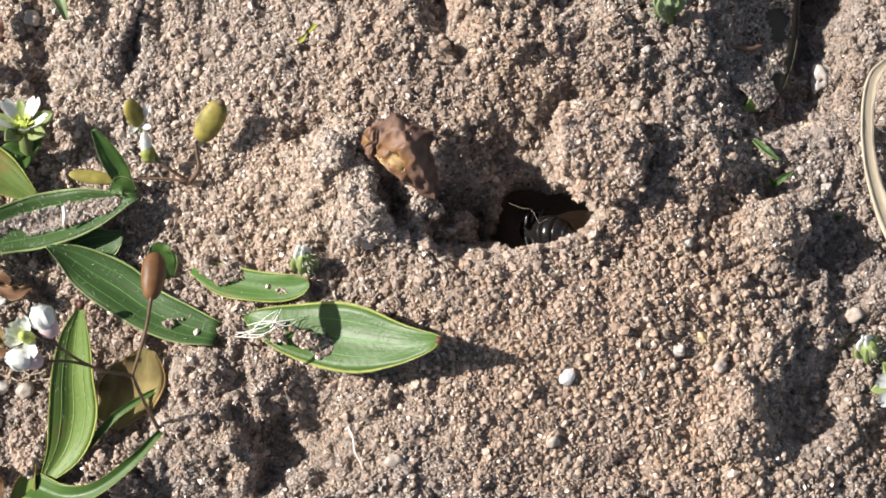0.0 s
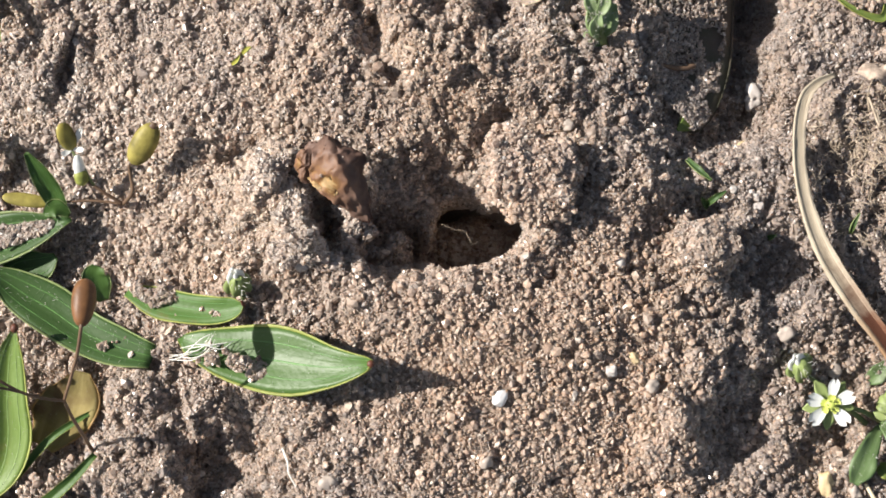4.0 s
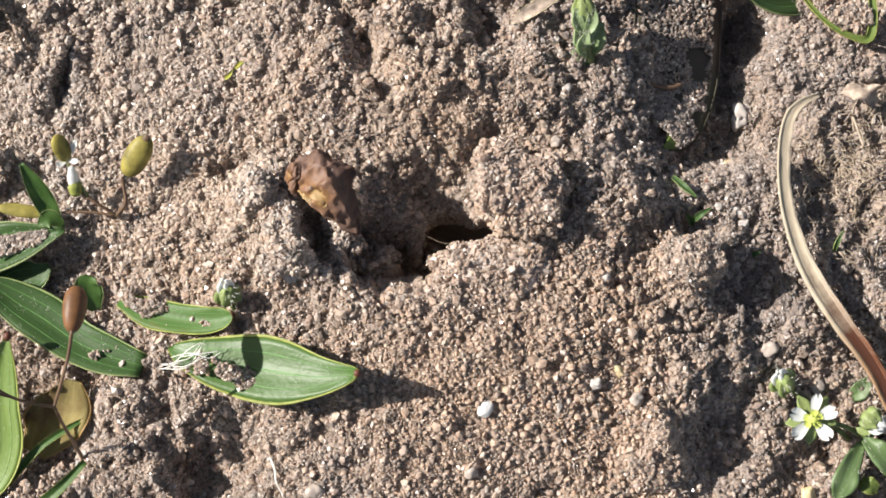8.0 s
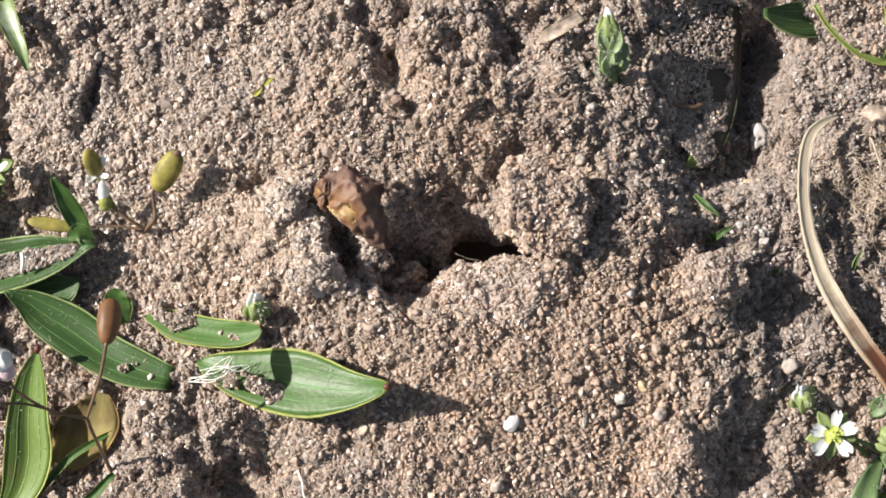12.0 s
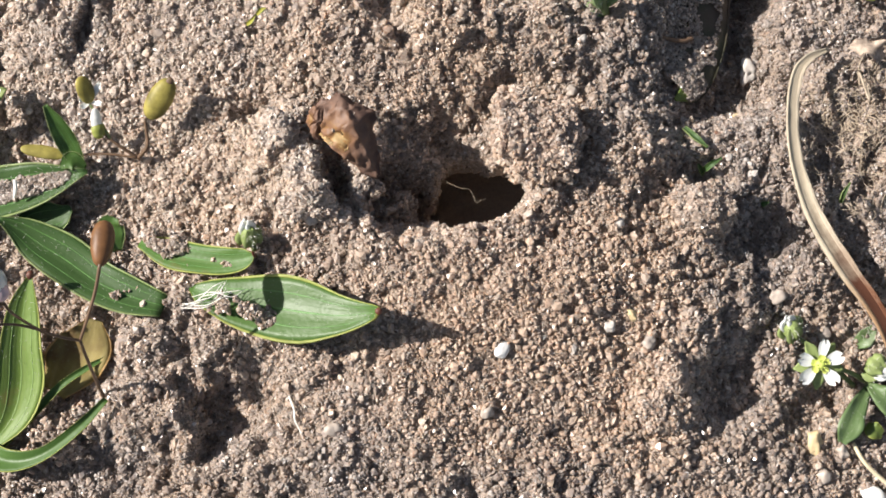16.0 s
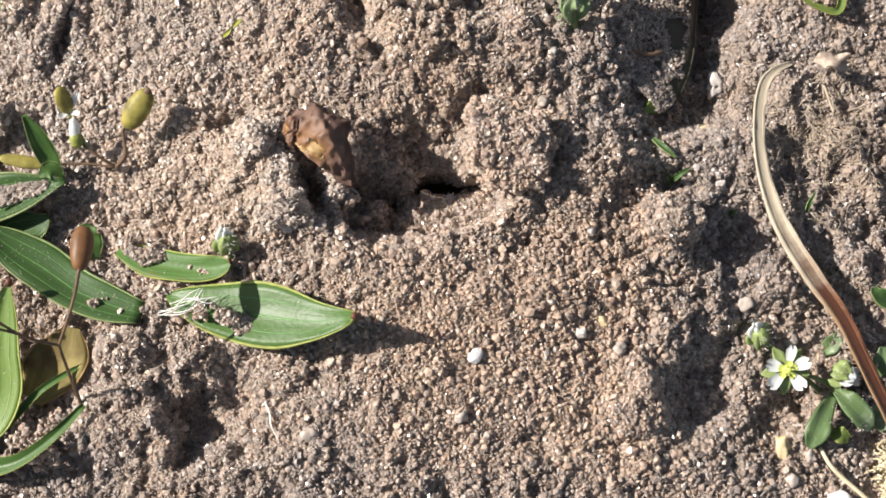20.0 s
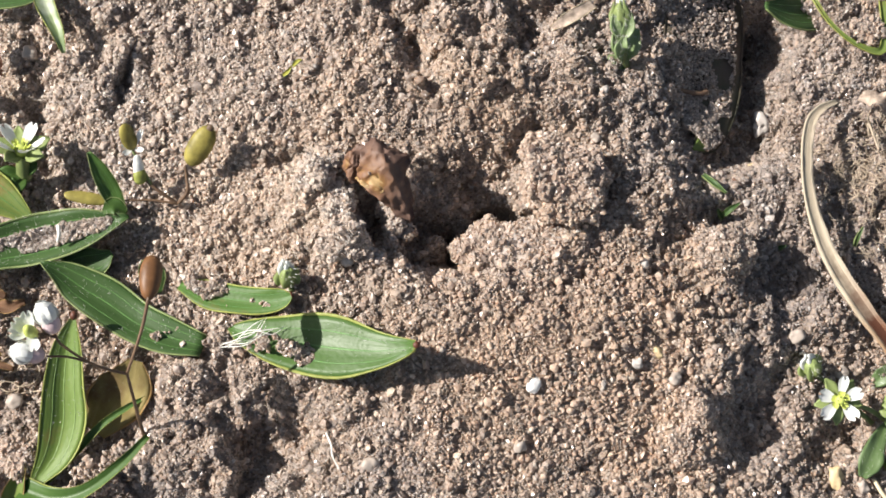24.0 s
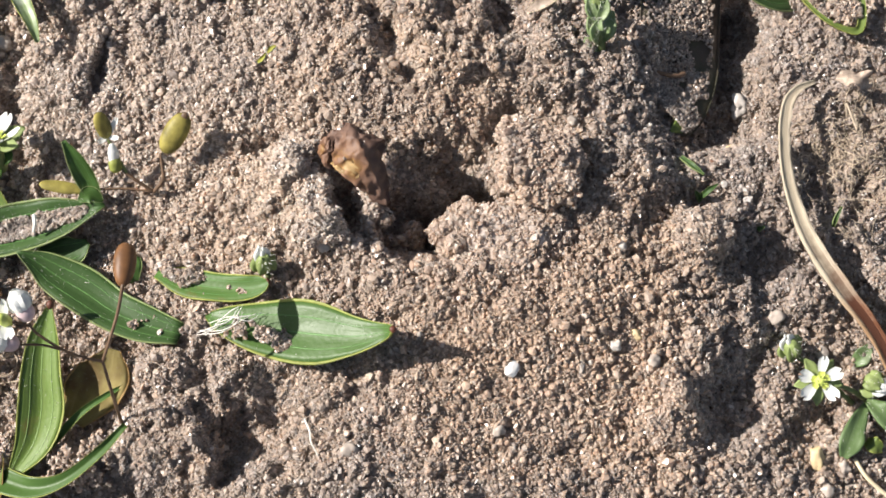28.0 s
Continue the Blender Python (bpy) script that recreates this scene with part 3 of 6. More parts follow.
def cells(x, y, size, shift):
    """Crumbs: rounded cells of uneven height with sharp clefts between them."""
    u, v = x / size + 13.7 + 5 * shift, y / size + 61.1 + 3 * shift
    i, j = np.floor(u).astype(int), np.floor(v).astype(int)
    best = np.full(np.shape(x), -9.0)
    for di in (-1, 0, 1):
        for dj in (-1, 0, 1):
            p, q = i + di, j + dj
            cx = p + 0.5 + 0.45 * TABLE[(p + 31 * shift) % 256, q % 256]
            cy = q + 0.5 + 0.45 * TABLE[(p + 97) % 256, (q + 53 * shift) % 256]
            top = 0.5 * TABLE[(p + 11) % 256, (q + 201 + shift) % 256] + 0.5
            best = np.maximum(best, top - 1.1 * ((u - cx) ** 2 + (v - cy) ** 2))
    return np.clip(best, -0.3, 1.2)


def height(x, y):
    near = np.exp(-np.maximum(0, np.hypot(x - 0.008, y) - 0.1) / 0.05)
    wx, wy = x + 0.0007 * field(x, y, 0.002, 5), y + 0.0007 * field(x, y, 0.002, 6)
    rough = 0.8 + 0.5 * field(x, y, 0.016, 7)
    lumps = 0.0006 * field(x, y, 0.0068) + rough * (0.0021 * cells(wx, wy, 0.0048, 0) + 0.0014 * cells(wx, wy, 0.0026, 3))
    crumbs = 0.0009 * cells(wx, wy, 0.00135, 6) + 0.0002 * field(x, y, 0.0008, 3) - 0.0022
    pores = 0.0016 * np.clip(field(x, y, 0.00095, 15) + 0.5 * field(x, y, 0.0022, 16) - 0.42, 0, 0.6)
    calm = 0.28 + 0.72 * (1 - np.exp(-((x - 0.010) / 0.024) ** 2 - ((y + 0.018) / 0.015) ** 2))
    calm = calm * (1 - 0.5 * np.exp(-((x + 0.036) / 0.02) ** 2 - ((y - 0.022) / 0.014) ** 2))
    calm = calm * (1 - 0.6 * np.exp(-((x - 0.044) / 0.020) ** 2 - ((y + 0.032) / 0.013) ** 2))
    far = 0.02 * field(x, y, 0.9, 4) * (1 - near)
    return base_height(x, y) + (lumps + crumbs - pores) * calm * near + far - burrow(x, y)


def z_at(x, y):
    return float(height(np.array([x]), np.array([y]))[0])


def axis(lo, hi, step, reach):
    mid = np.arange(lo, hi, step)
    out, d = [], step
    while sum(out) < reach:
        d *= 1.35
        out.append(d)
    run = np.cumsum(out)
    return np.concatenate([(lo - run)[::-1], mid, mid[-1] + run])


def build_ground():
    ax, ay = axis(-0.076, 0.092, 0.0004, 400.0), axis(-0.052, 0.054, 0.0004, 400.0)
    gx, gy = np.meshgrid(ax, ay)
    gz = height(gx, gy) - 0.0002 + np.maximum(0, burrow(gx, gy) - 0.0068)
    nx, ny = len(ax), len(ay)
    v = np.stack([gx, gy, gz], -1).reshape(-1, 3)
    k = np.arange(nx * ny).reshape(ny, nx)
    f = np.stack([k[:-1, :-1], k[:-1, 1:], k[1:, 1:], k[1:, :-1]], -1).reshape(-1, 4)
    f = f[(burrow(v[:, 0], v[:, 1])[f] < 0.0064).any(1)]
    me = bpy.data.meshes.new("ground")
    me.vertices.add(len(v))
    me.vertices.foreach_set("co", v.astype(np.float32).ravel())
    me.loops.add(len(f) * 4)
    me.loops.foreach_set("vertex_index", f.astype(np.int32).ravel())
    me.polygons.add(len(f))
    me.polygons.foreach_set("loop_start", np.arange(0, len(f) * 4, 4, dtype=np.int32))
    me.polygons.foreach_set("use_smooth", np.ones(len(f), bool))
    me.update(calc_edges=True)
    me.materials.append(EARTH)
    return tagged(new("ground", me), "bare brown sandy soil with a burrow mouth", "soil", kind="structure")


def burrow_wall(ground):
    """The tunnel below the mouth: an uneven tube that leads down and a little to the north-east, closed at its end."""
    n, rings = 48, 16
    verts, faces = [], []
    reach = np.linspace(0, 0.012, 400)
    for k in range(rings + 1):
        for j in range(n):
            an = 2 * math.pi * j / n
            c, s = math.cos(an), math.sin(an)
            edge = reach[int(np.argmax(mouth(HOLE[0] + reach * c, HOLE[1] + reach * s) > 1.06))]
            far = edge * (1 + 0.012 * k + 0.04 * noise.noise(Vector((3 * c, 3 * s, 0.5 * k))))
            x, y = HOLE[0] + edge * c, HOLE[1] + edge * s
            z = float(base_height(np.array([x]), np.array([y]))[0]) - 0.0050
            verts.append((HOLE[0] + far * c + 0.0002 * k, HOLE[1] + far * s + 0.0001 * k, z - 0.0010 * k))
    for k in range(rings):
        for j in range(n):
            faces.append((k * n + j, (k + 1) * n + j, (k + 1) * n + (j + 1) % n, k * n + (j + 1) % n))
    faces.append(tuple(rings * n + j for j in range(n))[::-1])
    return part("burrow_wall", (verts, faces), EARTH, ground, "smooth dark earth wall of the burrow")


def scatter(lo, hi, step, seed, keep=None):
    rng = np.random.RandomState(seed)
    gx, gy = np.meshgrid(np.arange(lo[0], hi[0], step), np.arange(lo[1], hi[1], step))
    x = (gx + rng.uniform(-0.95, 0.95, gx.shape) * step).ravel()
    y = (gy + rng.uniform(-0.95, 0.95, gy.shape) * step).ravel()
    if keep is not None:
        k = keep(x, y, rng)
        x, y = x[k], y[k]
    return x, y, rng


FAN = (0.0172, -0.0131, 0.0000)
BLOCK = (-0.0152, 0.0098, 0.0000)


def spoil(x, y):
    """Where fresh spoil lies before the burrow, 0 to 1."""
    return np.exp(-((x - FAN[0]) / 0.022) ** 4 - ((y - FAN[1]) / 0.0185) ** 4)


def build_sand(ground):
    lo, hi = (-0.069, -0.045), (0.085, 0.048)

    def lay(name, x, y, r, z, seed, label, solid, fill=True):
        # steep faces take as many grains for their area as the flat
        steep = np.hypot(base_height(x + 0.0004, y) - base_height(x - 0.0004, y) - burrow(x + 0.0004, y) + burrow(x - 0.0004, y),
                         base_height(x, y + 0.0004) - base_height(x, y - 0.0004) - burrow(x, y + 0.0004) + burrow(x, y - 0.0004)) / 0.0008
        more = np.random.RandomState(seed + 70)
        for limit in (0.55, 0.9, 1.5, 2.2) if fill else ():
            own = np.flatnonzero(steep > limit)
            sx, sy = x[own] + more.uniform(-0.0004, 0.0004, len(own)), y[own] + more.uniform(-0.0004, 0.0004, len(own))
            x, y, r, z = np.append(x, sx), np.append(y, sy), np.append(r, r[own]), np.append(z, height(sx, sy) + 0.2 * r[own])
        own = burrow(x, y) < 0.0080
        x, y, r, z = x[own], y[own], r[own], z[own]
        # fresh brown sand on the mound, weathered grey soil round it
        rng = np.random.RandomState(seed + 40)
        fresh = np.exp(-((x + 0.014) / 0.050) ** 4 - ((y - 0.010) / 0.037) ** 4) + 0.6 * np.exp(-((x - 0.042) / 0.026) ** 2 - ((y + 0.03) / 0.018) ** 2) + 0.25 * field(x, y, 0.011, 23)
        brown = rng.uniform(size=len(x)) < np.clip(0.1 + 0.8 * fresh, 0, 1)
        p = np.stack([x, y, z], 1)
        crust = rng.uniform(size=len(x)) < 0.9 * np.exp(-((x + 0.046) / 0.034) ** 4 - ((y - 0.026) / 0.024) ** 4) + (rng.uniform(size=len(x)) < 0.75 * np.exp(-((x - BLOCK[0]) / 0.0105) ** 4 - ((y - BLOCK[1]) / 0.0078) ** 4))
        fan = rng.uniform(size=len(x)) < 0.9 * spoil(x, y)
        for own, mat, tint in ((brown & ~crust & ~fan, SAND, "brown "), (~brown & ~crust & ~fan, SAND_GREY, "grey "), (crust, SAND_PALE, "pale beige "), (fan & ~crust, SAND_WARM, "fresh tan ")):
            tagged(grains(name, p[own], r[own], mat, seed, ground, solid=solid), tint + label, kind="stuff")

    x, y, rng = scatter(lo, hi, 0.00031, 11)
    r = np.clip(rng.lognormal(math.log(0.00016), 0.3, len(x)), 0.00008, 0.0003)
    lay("fine_sand", x, y, r, height(x, y) + r * rng.uniform(-0.5, 0.7, len(x)), 12, "fine sand between the grains", (OCT_V, OCT_F))
    x, y, rng = scatter(lo, hi, 0.00058, 15)
    r = np.clip(rng.lognormal(math.log(0.00026), 0.38, len(x)), 0.00013, 0.00065)
    lay("sand", x, y, r, height(x, y) + r * rng.uniform(-0.5, 0.7, len(x)), 16, "loose sand grains", (ICO_V, ICO_F))
    x, y, rng = scatter(lo, hi, 0.0014, 13, lambda a, b, g: g.uniform(size=len(a)) < 0.16 + 0.25 * field(a, b, 0.012, 9) + 0.75 * np.exp(-((a - 0.036) / 0.03) ** 2 - ((b + 0.022) / 0.016) ** 2) - 0.35 * spoil(a, b))
    r = np.clip(rng.lognormal(math.log(0.00046), 0.2, len(x)), 0.0003, 0.0008)
    lay("coarse_sand", x, y, r, height(x, y) + r * rng.uniform(0.0, 0.6, len(x)), 14, "coarser sand grains", (ICO_V, ICO_F))

    x, y, rng = scatter((0.012, -0.045), (0.085, -0.010), 0.00085, 19, lambda a, b, g: g.uniform(size=len(a)) < 0.95 * np.exp(-np.abs((a - 0.048) / 0.028) ** 4 - np.abs((b + 0.030) / 0.014) ** 4))
    r = np.clip(rng.lognormal(math.log(0.00037), 0.22, len(x)), 0.00024, 0.0006)
    lay("coarse_sand", x, y, r, height(x, y) + r * rng.uniform(0.0, 0.5, len(x)), 20, "rounded coarse sand grains", (ICO_V, ICO_F))

    # tumbled grains in the pit under the husk
    x, y, rng = scatter((-0.012, -0.004), (0.012, 0.016), 0.0010, 29, lambda a, b, g: g.uniform(size=len(a)) < 0.8 * np.exp(-np.abs((a + 0.001) / 0.009) ** 4 - np.abs((b - 0.0055) / 0.006) ** 4))
    r = np.clip(rng.lognormal(math.log(0.00040), 0.25, len(x)), 0.00026, 0.0007)
    lay("coarse_sand", x, y, r, height(x, y) + r * rng.uniform(0.1, 0.8, len(x)), 30, "tumbled coarse grains in the pit", (ICO_V, ICO_F))

    # crumbs: small heaps of grains stuck together
    x, y, rng = scatter(lo, hi, 0.0026, 17, lambda a, b, g: (g.uniform(size=len(a)) < 0.42 + 0.3 * field(a, b, 0.01, 27) - 0.3 * np.exp(-((a - 0.012) / 0.02) ** 2 - ((b + 0.016) / 0.014) ** 2) - 0.45 * np.exp(-((a - 0.044) / 0.022) ** 2 - ((b + 0.030) / 0.014) ** 2)) & (burrow(a, b) < 0.0006))
    size = np.clip(rng.lognormal(math.log(0.00075), 0.3, len(x)), 0.0004, 0.0015)
    count = (2.2 * (size / 0.00026) ** 2).astype(int) + 3
    own = np.repeat(np.arange(len(x)), count)
    q = rng.normal(size=(len(own), 3))
    q /= np.linalg.norm(q, axis=1)[:, None]
    q[:, 2] = np.abs(q[:, 2]) * 0.8 - 0.1
    flat = rng.uniform(0.75, 1.3, (len(x), 2))[own]
    q[:, :2] *= flat
    q *= (size[own] * rng.uniform(0.75, 1.1, len(own)))[:, None]
    gx, gy = x[own] + q[:, 0], y[own] + q[:, 1]
    r = np.clip(rng.lognormal(math.log(0.00025), 0.28, len(gx)), 0.00014, 0.0005)
    lay("soil_crumbs", gx, gy, r, height(x, y)[own] + q[:, 2], 18, "crumbs of caked sand", (ICO_V, ICO_F), False)


def clod(name, place, half, seed, label, mat=SAND_WARM, turn=0.0, rough=0.22, density=1.0, grain=0.00026, category="soil clod", crumbs_on=0, fine=4, boxy=0.8):
    """A crumb of caked sand: an uneven core set all over with grains, one mesh."""
    rng = np.random.RandomState(seed)
    bm = bmesh.new()
    bmesh.ops.create_icosphere(bm, subdivisions=fine, radius=1)
    v = np.array([q.co for q in bm.verts])
    f = np.array([[q.index for q in t.verts] for t in bm.faces])
    bm.free()
    sh = rng.uniform(0, 50, 3)
    lump = np.array([noise.noise(Vector(q * 1.4 + sh)) * 0.6 + noise.noise(Vector(q * 3.4 + sh)) * 0.4 + noise.noise(Vector(q * 8 + sh)) * 0.35 for q in v])
    v = np.sign(v) * np.abs(v) ** boxy
    v = v * (1 + rough * lump)[:, None]
    v = v * np.array(half)
    c, s = math.cos(radians(turn)), math.sin(radians(turn))
    v = v @ np.array([[c, s, 0], [-s, c, 0], [0, 0, 1]])
    tri = v[f]
    area = np.linalg.norm(np.cross(tri[:, 1] - tri[:, 0], tri[:, 2] - tri[:, 0]), axis=1) / 2
    count = int(1.35 * density * area.sum() / (grain * 1.75) ** 2)
    pick = rng.choice(len(f), count, p=area / area.sum())
    a, b = rng.uniform(size=(2, count))
    flip = a + b > 1
    a[flip], b[flip] = 1 - a[flip], 1 - b[flip]
    t = tri[pick]
    at = t[:, 0] + a[:, None] * (t[:, 1] - t[:, 0]) + b[:, None] * (t[:, 2] - t[:, 0])
    r = np.clip(rng.lognormal(math.log(grain), 0.25, count), grain * 0.5, grain * 1.9)
    ob = grains(name, at, r, mat, seed + 1, extra=(v * 0.985, f))
    if crumbs_on is None:
        return ob
    ob.location = place
    for k in range(crumbs_on):
        q = v[rng.randint(len(v))]
        if q[2] < -0.3 * half[2]:
            q = q * np.array([1, 1, -0.6])
        size = rng.uniform(0.0007, 0.0015) * min(1.0, max(half) / 0.0026)
        crumb = clod("crumb", None, (size, size * rng.uniform(0.7, 1), size * rng.uniform(0.6, 0.9)), seed + 60 + k, "", mat, rng.uniform(0, 180), 0.5, density, grain, crumbs_on=None, fine=3)
        crumb.parent, crumb.location = ob, q * 0.95
    return tagged(ob, label, category)


GROUND = build_ground()
burrow_wall(GROUND)

# ---- clods ----
clod("soil_clod", (0.0193, 0.0128, 0.0064), (0.0062, 0.0055, 0.0036), 21, "tan clod of caked sand overhanging the burrow mouth", turn=-6, rough=0.6, crumbs_on=16, boxy=0.7, grain=0.00029)
for k, (at, half, turn, mat, label) in enumerate((
        ((0.0424, 0.0032, 0.0042), (0.0040, 0.0036, 0.0028), 5, SAND, "ragged grey soil clod casting a shadow"),
        ((0.0360, -0.0200, 0.0042), (0.0020, 0.0030, 0.0022), 12, SAND_WARM, "yellowish sandy soil clod standing on the sand"),
        ((0.0347, -0.0244, 0.0036), (0.0022, 0.0026, 0.0020), 0, SAND_WARM, "yellowish sandy soil clod lying low"),
        ((-0.0158, 0.0144, 0.0040), (0.0026, 0.0022, 0.0018), 10, SAND_PALE, "grey crumbly soil clod beside the brown husk"),
        ((-0.0126, 0.0094, 0.0041), (0.0020, 0.0030, 0.0020), 0, SAND_PALE, "grey crumbly soil clod above the short leaf"),
        ((-0.0126, 0.0042, 0.0040), (0.0022, 0.0016, 0.0014), 30, SAND_PALE, "small soil clod before the husk"),
        ((-0.0049, 0.0094, 0.0014), (0.0014, 0.0022, 0.0024), 10, SAND_PALE, "ragged soil crumb under the lower end of the husk"),
        ((-0.0030, 0.0068, 0.0008), (0.0013, 0.0012, 0.0016), 40, SAND, "ragged soil crumb in the hollow"),
        ((-0.0049, 0.0070, None), (0.0008, 0.0012, 0.0010), 70, SAND_PALE, "small crumbly soil clod below the husk"),
        ((-0.0016, 0.0060, None), (0.0012, 0.0008, 0.0010), 20, SAND, "small crumbly soil clod beside the burrow"),
        ((0.0016, 0.0058, None), (0.0011, 0.0008, 0.0010), -10, SAND, "small crumbly soil clod at the burrow mouth"),
        ((-0.0008, 0.0028, None), (0.0012, 0.0008, 0.0008), 0, SAND, "small crumbly soil clod beside the burrow"))):
    if at[2] is None:
        at = (at[0], at[1], z_at(at[0], at[1]) + 0.6 * half[2])
    clod("soil_clod", at, half, 30 + 90 * k, label, mat, turn, 0.5, crumbs_on=7 if max(half) > 0.0019 else 3)


# ---- brown husk: a torn, cupped scale of dead bark stuck upright in the soil ----
def husk():
    at = (-0.0072, 0.0136, 0.0056)
    root = thing("brown_husk", at, "torn amber-brown seed husk stuck in the soil", "husk")

    def scale(name, points, half, mat, seed, label="", fold=-0.6, tilt=0.0):
        """A torn, crumpled scale with a frayed edge."""
        v, f, uv = ribbon(local(points, at), half, n=44, m=26, fold=fold, wave=0.25, seed=seed, thick=0.0004, tilt=tilt)
        sh = Vector((seed, 0, 0))
        out = []
        for p in v:
            q = Vector(p) * 1000
            out.append(tuple(Vector(p) + Vector((noise.noise(q * 0.9 + sh), noise.noise(q * 0.9 + sh * 2), noise.noise(q * 0.9 + sh * 3))) * 0.00045
                             + Vector((noise.noise(q * 2.6 + sh), noise.noise(q * 2.6 - sh), noise.noise(q * 2.6 + sh * 3))) * 0.0002))
        return ribbon_part(name, (out, f, uv), mat, root, label)

    scale("shell", [(-0.0080, 0.0187, 0.0074), (-0.0077, 0.0167, 0.0090), (-0.0066, 0.0139, 0.0092), (-0.0048, 0.0110, 0.0075), (-0.0027, 0.0077, 0.0047)], [0.0008, 0.0026, 0.0037, 0.0026, 0.0006], HUSK, 3)
    scale("torn_rim", [(-0.0104, 0.0135, 0.0066), (-0.0092, 0.0121, 0.0078), (-0.0076, 0.0113, 0.0080), (-0.0062, 0.0109, 0.0074)], [0.0002, 0.0005, 0.0005, 0.0001], HUSK_PALE, 7, "pale straw-yellow torn rim", fold=-0.3)
    scale("inner_scale", [(-0.0095, 0.0180, 0.0066), (-0.0109, 0.0153, 0.0068), (-0.0105, 0.0129, 0.0056)], [0.0006, 0.0013, 0.0005], HUSK, 11)


husk()

# ---- plantain and other broad leaves ----
leaf("plantain_leaf", [(-0.0279, -0.0062, -0.0010), (-0.0259, -0.0072, 0.0005), (-0.0216, -0.0086, 0.0023), (-0.0168, -0.0097, 0.0043), (-0.0129, -0.0107, 0.0066), (-0.0090, -0.0114, 0.0086), (-0.0064, -0.0115, 0.0103), (-0.0044, -0.0114, 0.0120), (-0.0040, -0.0115, 0.0136)], [0.0003, 0.0018, 0.0034, 0.0043, 0.0041, 0.0028, 0.0018, 0.0009, 0.0004], "fresh green ribbed plantain leaf with yellow margin on the sand", tip=RUST, seed=3, fold=0.16, hairs=60)
leaf("plantain_leaf", [(-0.0537, 0.0043, -0.0056), (-0.0508, 0.0028, -0.0063), (-0.0483, 0.0010, -0.0064), (-0.0445, -0.0015, -0.0060), (-0.0403, -0.0047, -0.0052), (-0.0361, -0.0068, -0.0040), (-0.0314, -0.0084, -0.0030)], [0.0002, 0.0018, 0.0028, 0.0033, 0.0029, 0.0026, 0.0016], "dusty dark green plantain leaf sinking into the sand", LEAF_DULL, seed=4, tilt=0.1, fold=0.3, hairs=130)
leaf("plantain_leaf", [(-0.0345, 0.0006, -0.0040), (-0.0307, -0.0013, -0.0020), (-0.0269, -0.0024, -0.0004), (-0.0231, -0.0030, 0.0012), (-0.0205, -0.0028, 0.0024), (-0.0194, -0.0024, 0.0030)], [0.0008, 0.0020, 0.0020, 0.0018, 0.0013, 0.0002], "short green leaf with a brown tip half buried in sand", LEAF_MID, MARGIN, tip=RUST, seed=5, rim=0.07)
leaf("plantain_leaf", [(-0.0667, 0.0046, -0.0080), (-0.0601, 0.0066, -0.0080), (-0.0541, 0.0079, -0.0075), (-0.0479, 0.0090, -0.0055), (-0.0416, 0.0102, -0.0030)], [0.0024, 0.0030, 0.0036, 0.0028, 0.0003], "dark green leaf folded upward and filled with sand", LEAF_DULL, seed=6, fold=0.45, hairs=420)
leaf("plantain_leaf", [(-0.0547, -0.0267, -0.0078), (-0.0517, -0.0226, -0.0066), (-0.0505, -0.0183, -0.0054), (-0.0504, -0.0135, -0.0041), (-0.0499, -0.0082, -0.0029), (-0.0490, -0.0041, -0.0017)], [0.0006, 0.0024, 0.0031, 0.0027, 0.0019, 0.0002], "upright green leaf with reddish yellow margins", LEAF_FRESH, MARGIN, tip=RUST, seed=7, fold=0.4, wave=0.02, hairs=80)
leaf("withered_leaf", [(-0.0682, 0.0213, -0.0083), (-0.0634, 0.0170, -0.0077), (-0.0595, 0.0142, -0.0077), (-0.0552, 0.0109, -0.0077)], [0.0026, 0.0030, 0.0026, 0.0006], "yellowing leaf with brown patches on the soil", LEAF_OLD, MARGIN, seed=8)
leaf("withered_leaf", [(-0.0464, -0.0194, -0.0083), (-0.0441, -0.0161, -0.0069), (-0.0418, -0.0133, -0.0056), (-0.0407, -0.0099, -0.0053)], [0.0016, 0.0036, 0.0036, 0.0010], "shaded yellow-brown withered leaf curled on the soil", LEAF_BROWN, MARGIN_RUST, seed=10, veins=False, fold=0.15, wave=0.25, rim=0.04)
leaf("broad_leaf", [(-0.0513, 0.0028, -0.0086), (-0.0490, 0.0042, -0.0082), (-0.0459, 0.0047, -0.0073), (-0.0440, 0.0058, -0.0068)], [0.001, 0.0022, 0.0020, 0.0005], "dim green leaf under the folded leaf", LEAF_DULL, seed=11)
leaf("broad_leaf", [(-0.0376, -0.0006, -0.0044), (-0.0381, 0.0009, -0.0030), (-0.0385, 0.0025, -0.0020), (-0.0381, 0.0036, -0.0015)], [0.0006, 0.0016, 0.0017, 0.0008], "small rounded bright green leaf standing up", LEAF, MARGIN_DIM, rim=0.04, seed=12, veins=False)
leaf("broad_leaf", [(-0.0470, 0.0188, -0.0005), (-0.0456, 0.0165, -0.0015), (-0.0441, 0.0139, -0.0029), (-0.0424, 0.0107, -0.0042)], [0.0003, 0.0011, 0.0014, 0.0008], "narrow pointed green leaf standing out of the soil", LEAF, MARGIN_DIM, rim=0.04, seed=13)
leaf("broad_leaf", [(-0.0418, 0.0110, -0.0041), (-0.0436, 0.0117, -0.0033), (-0.0451, 0.0110, -0.0036)], [0.0004, 0.0013, 0.0003], "tiny green leaf at a stem base", LEAF, MARGIN_DIM, rim=0.04, seed=14, veins=False)
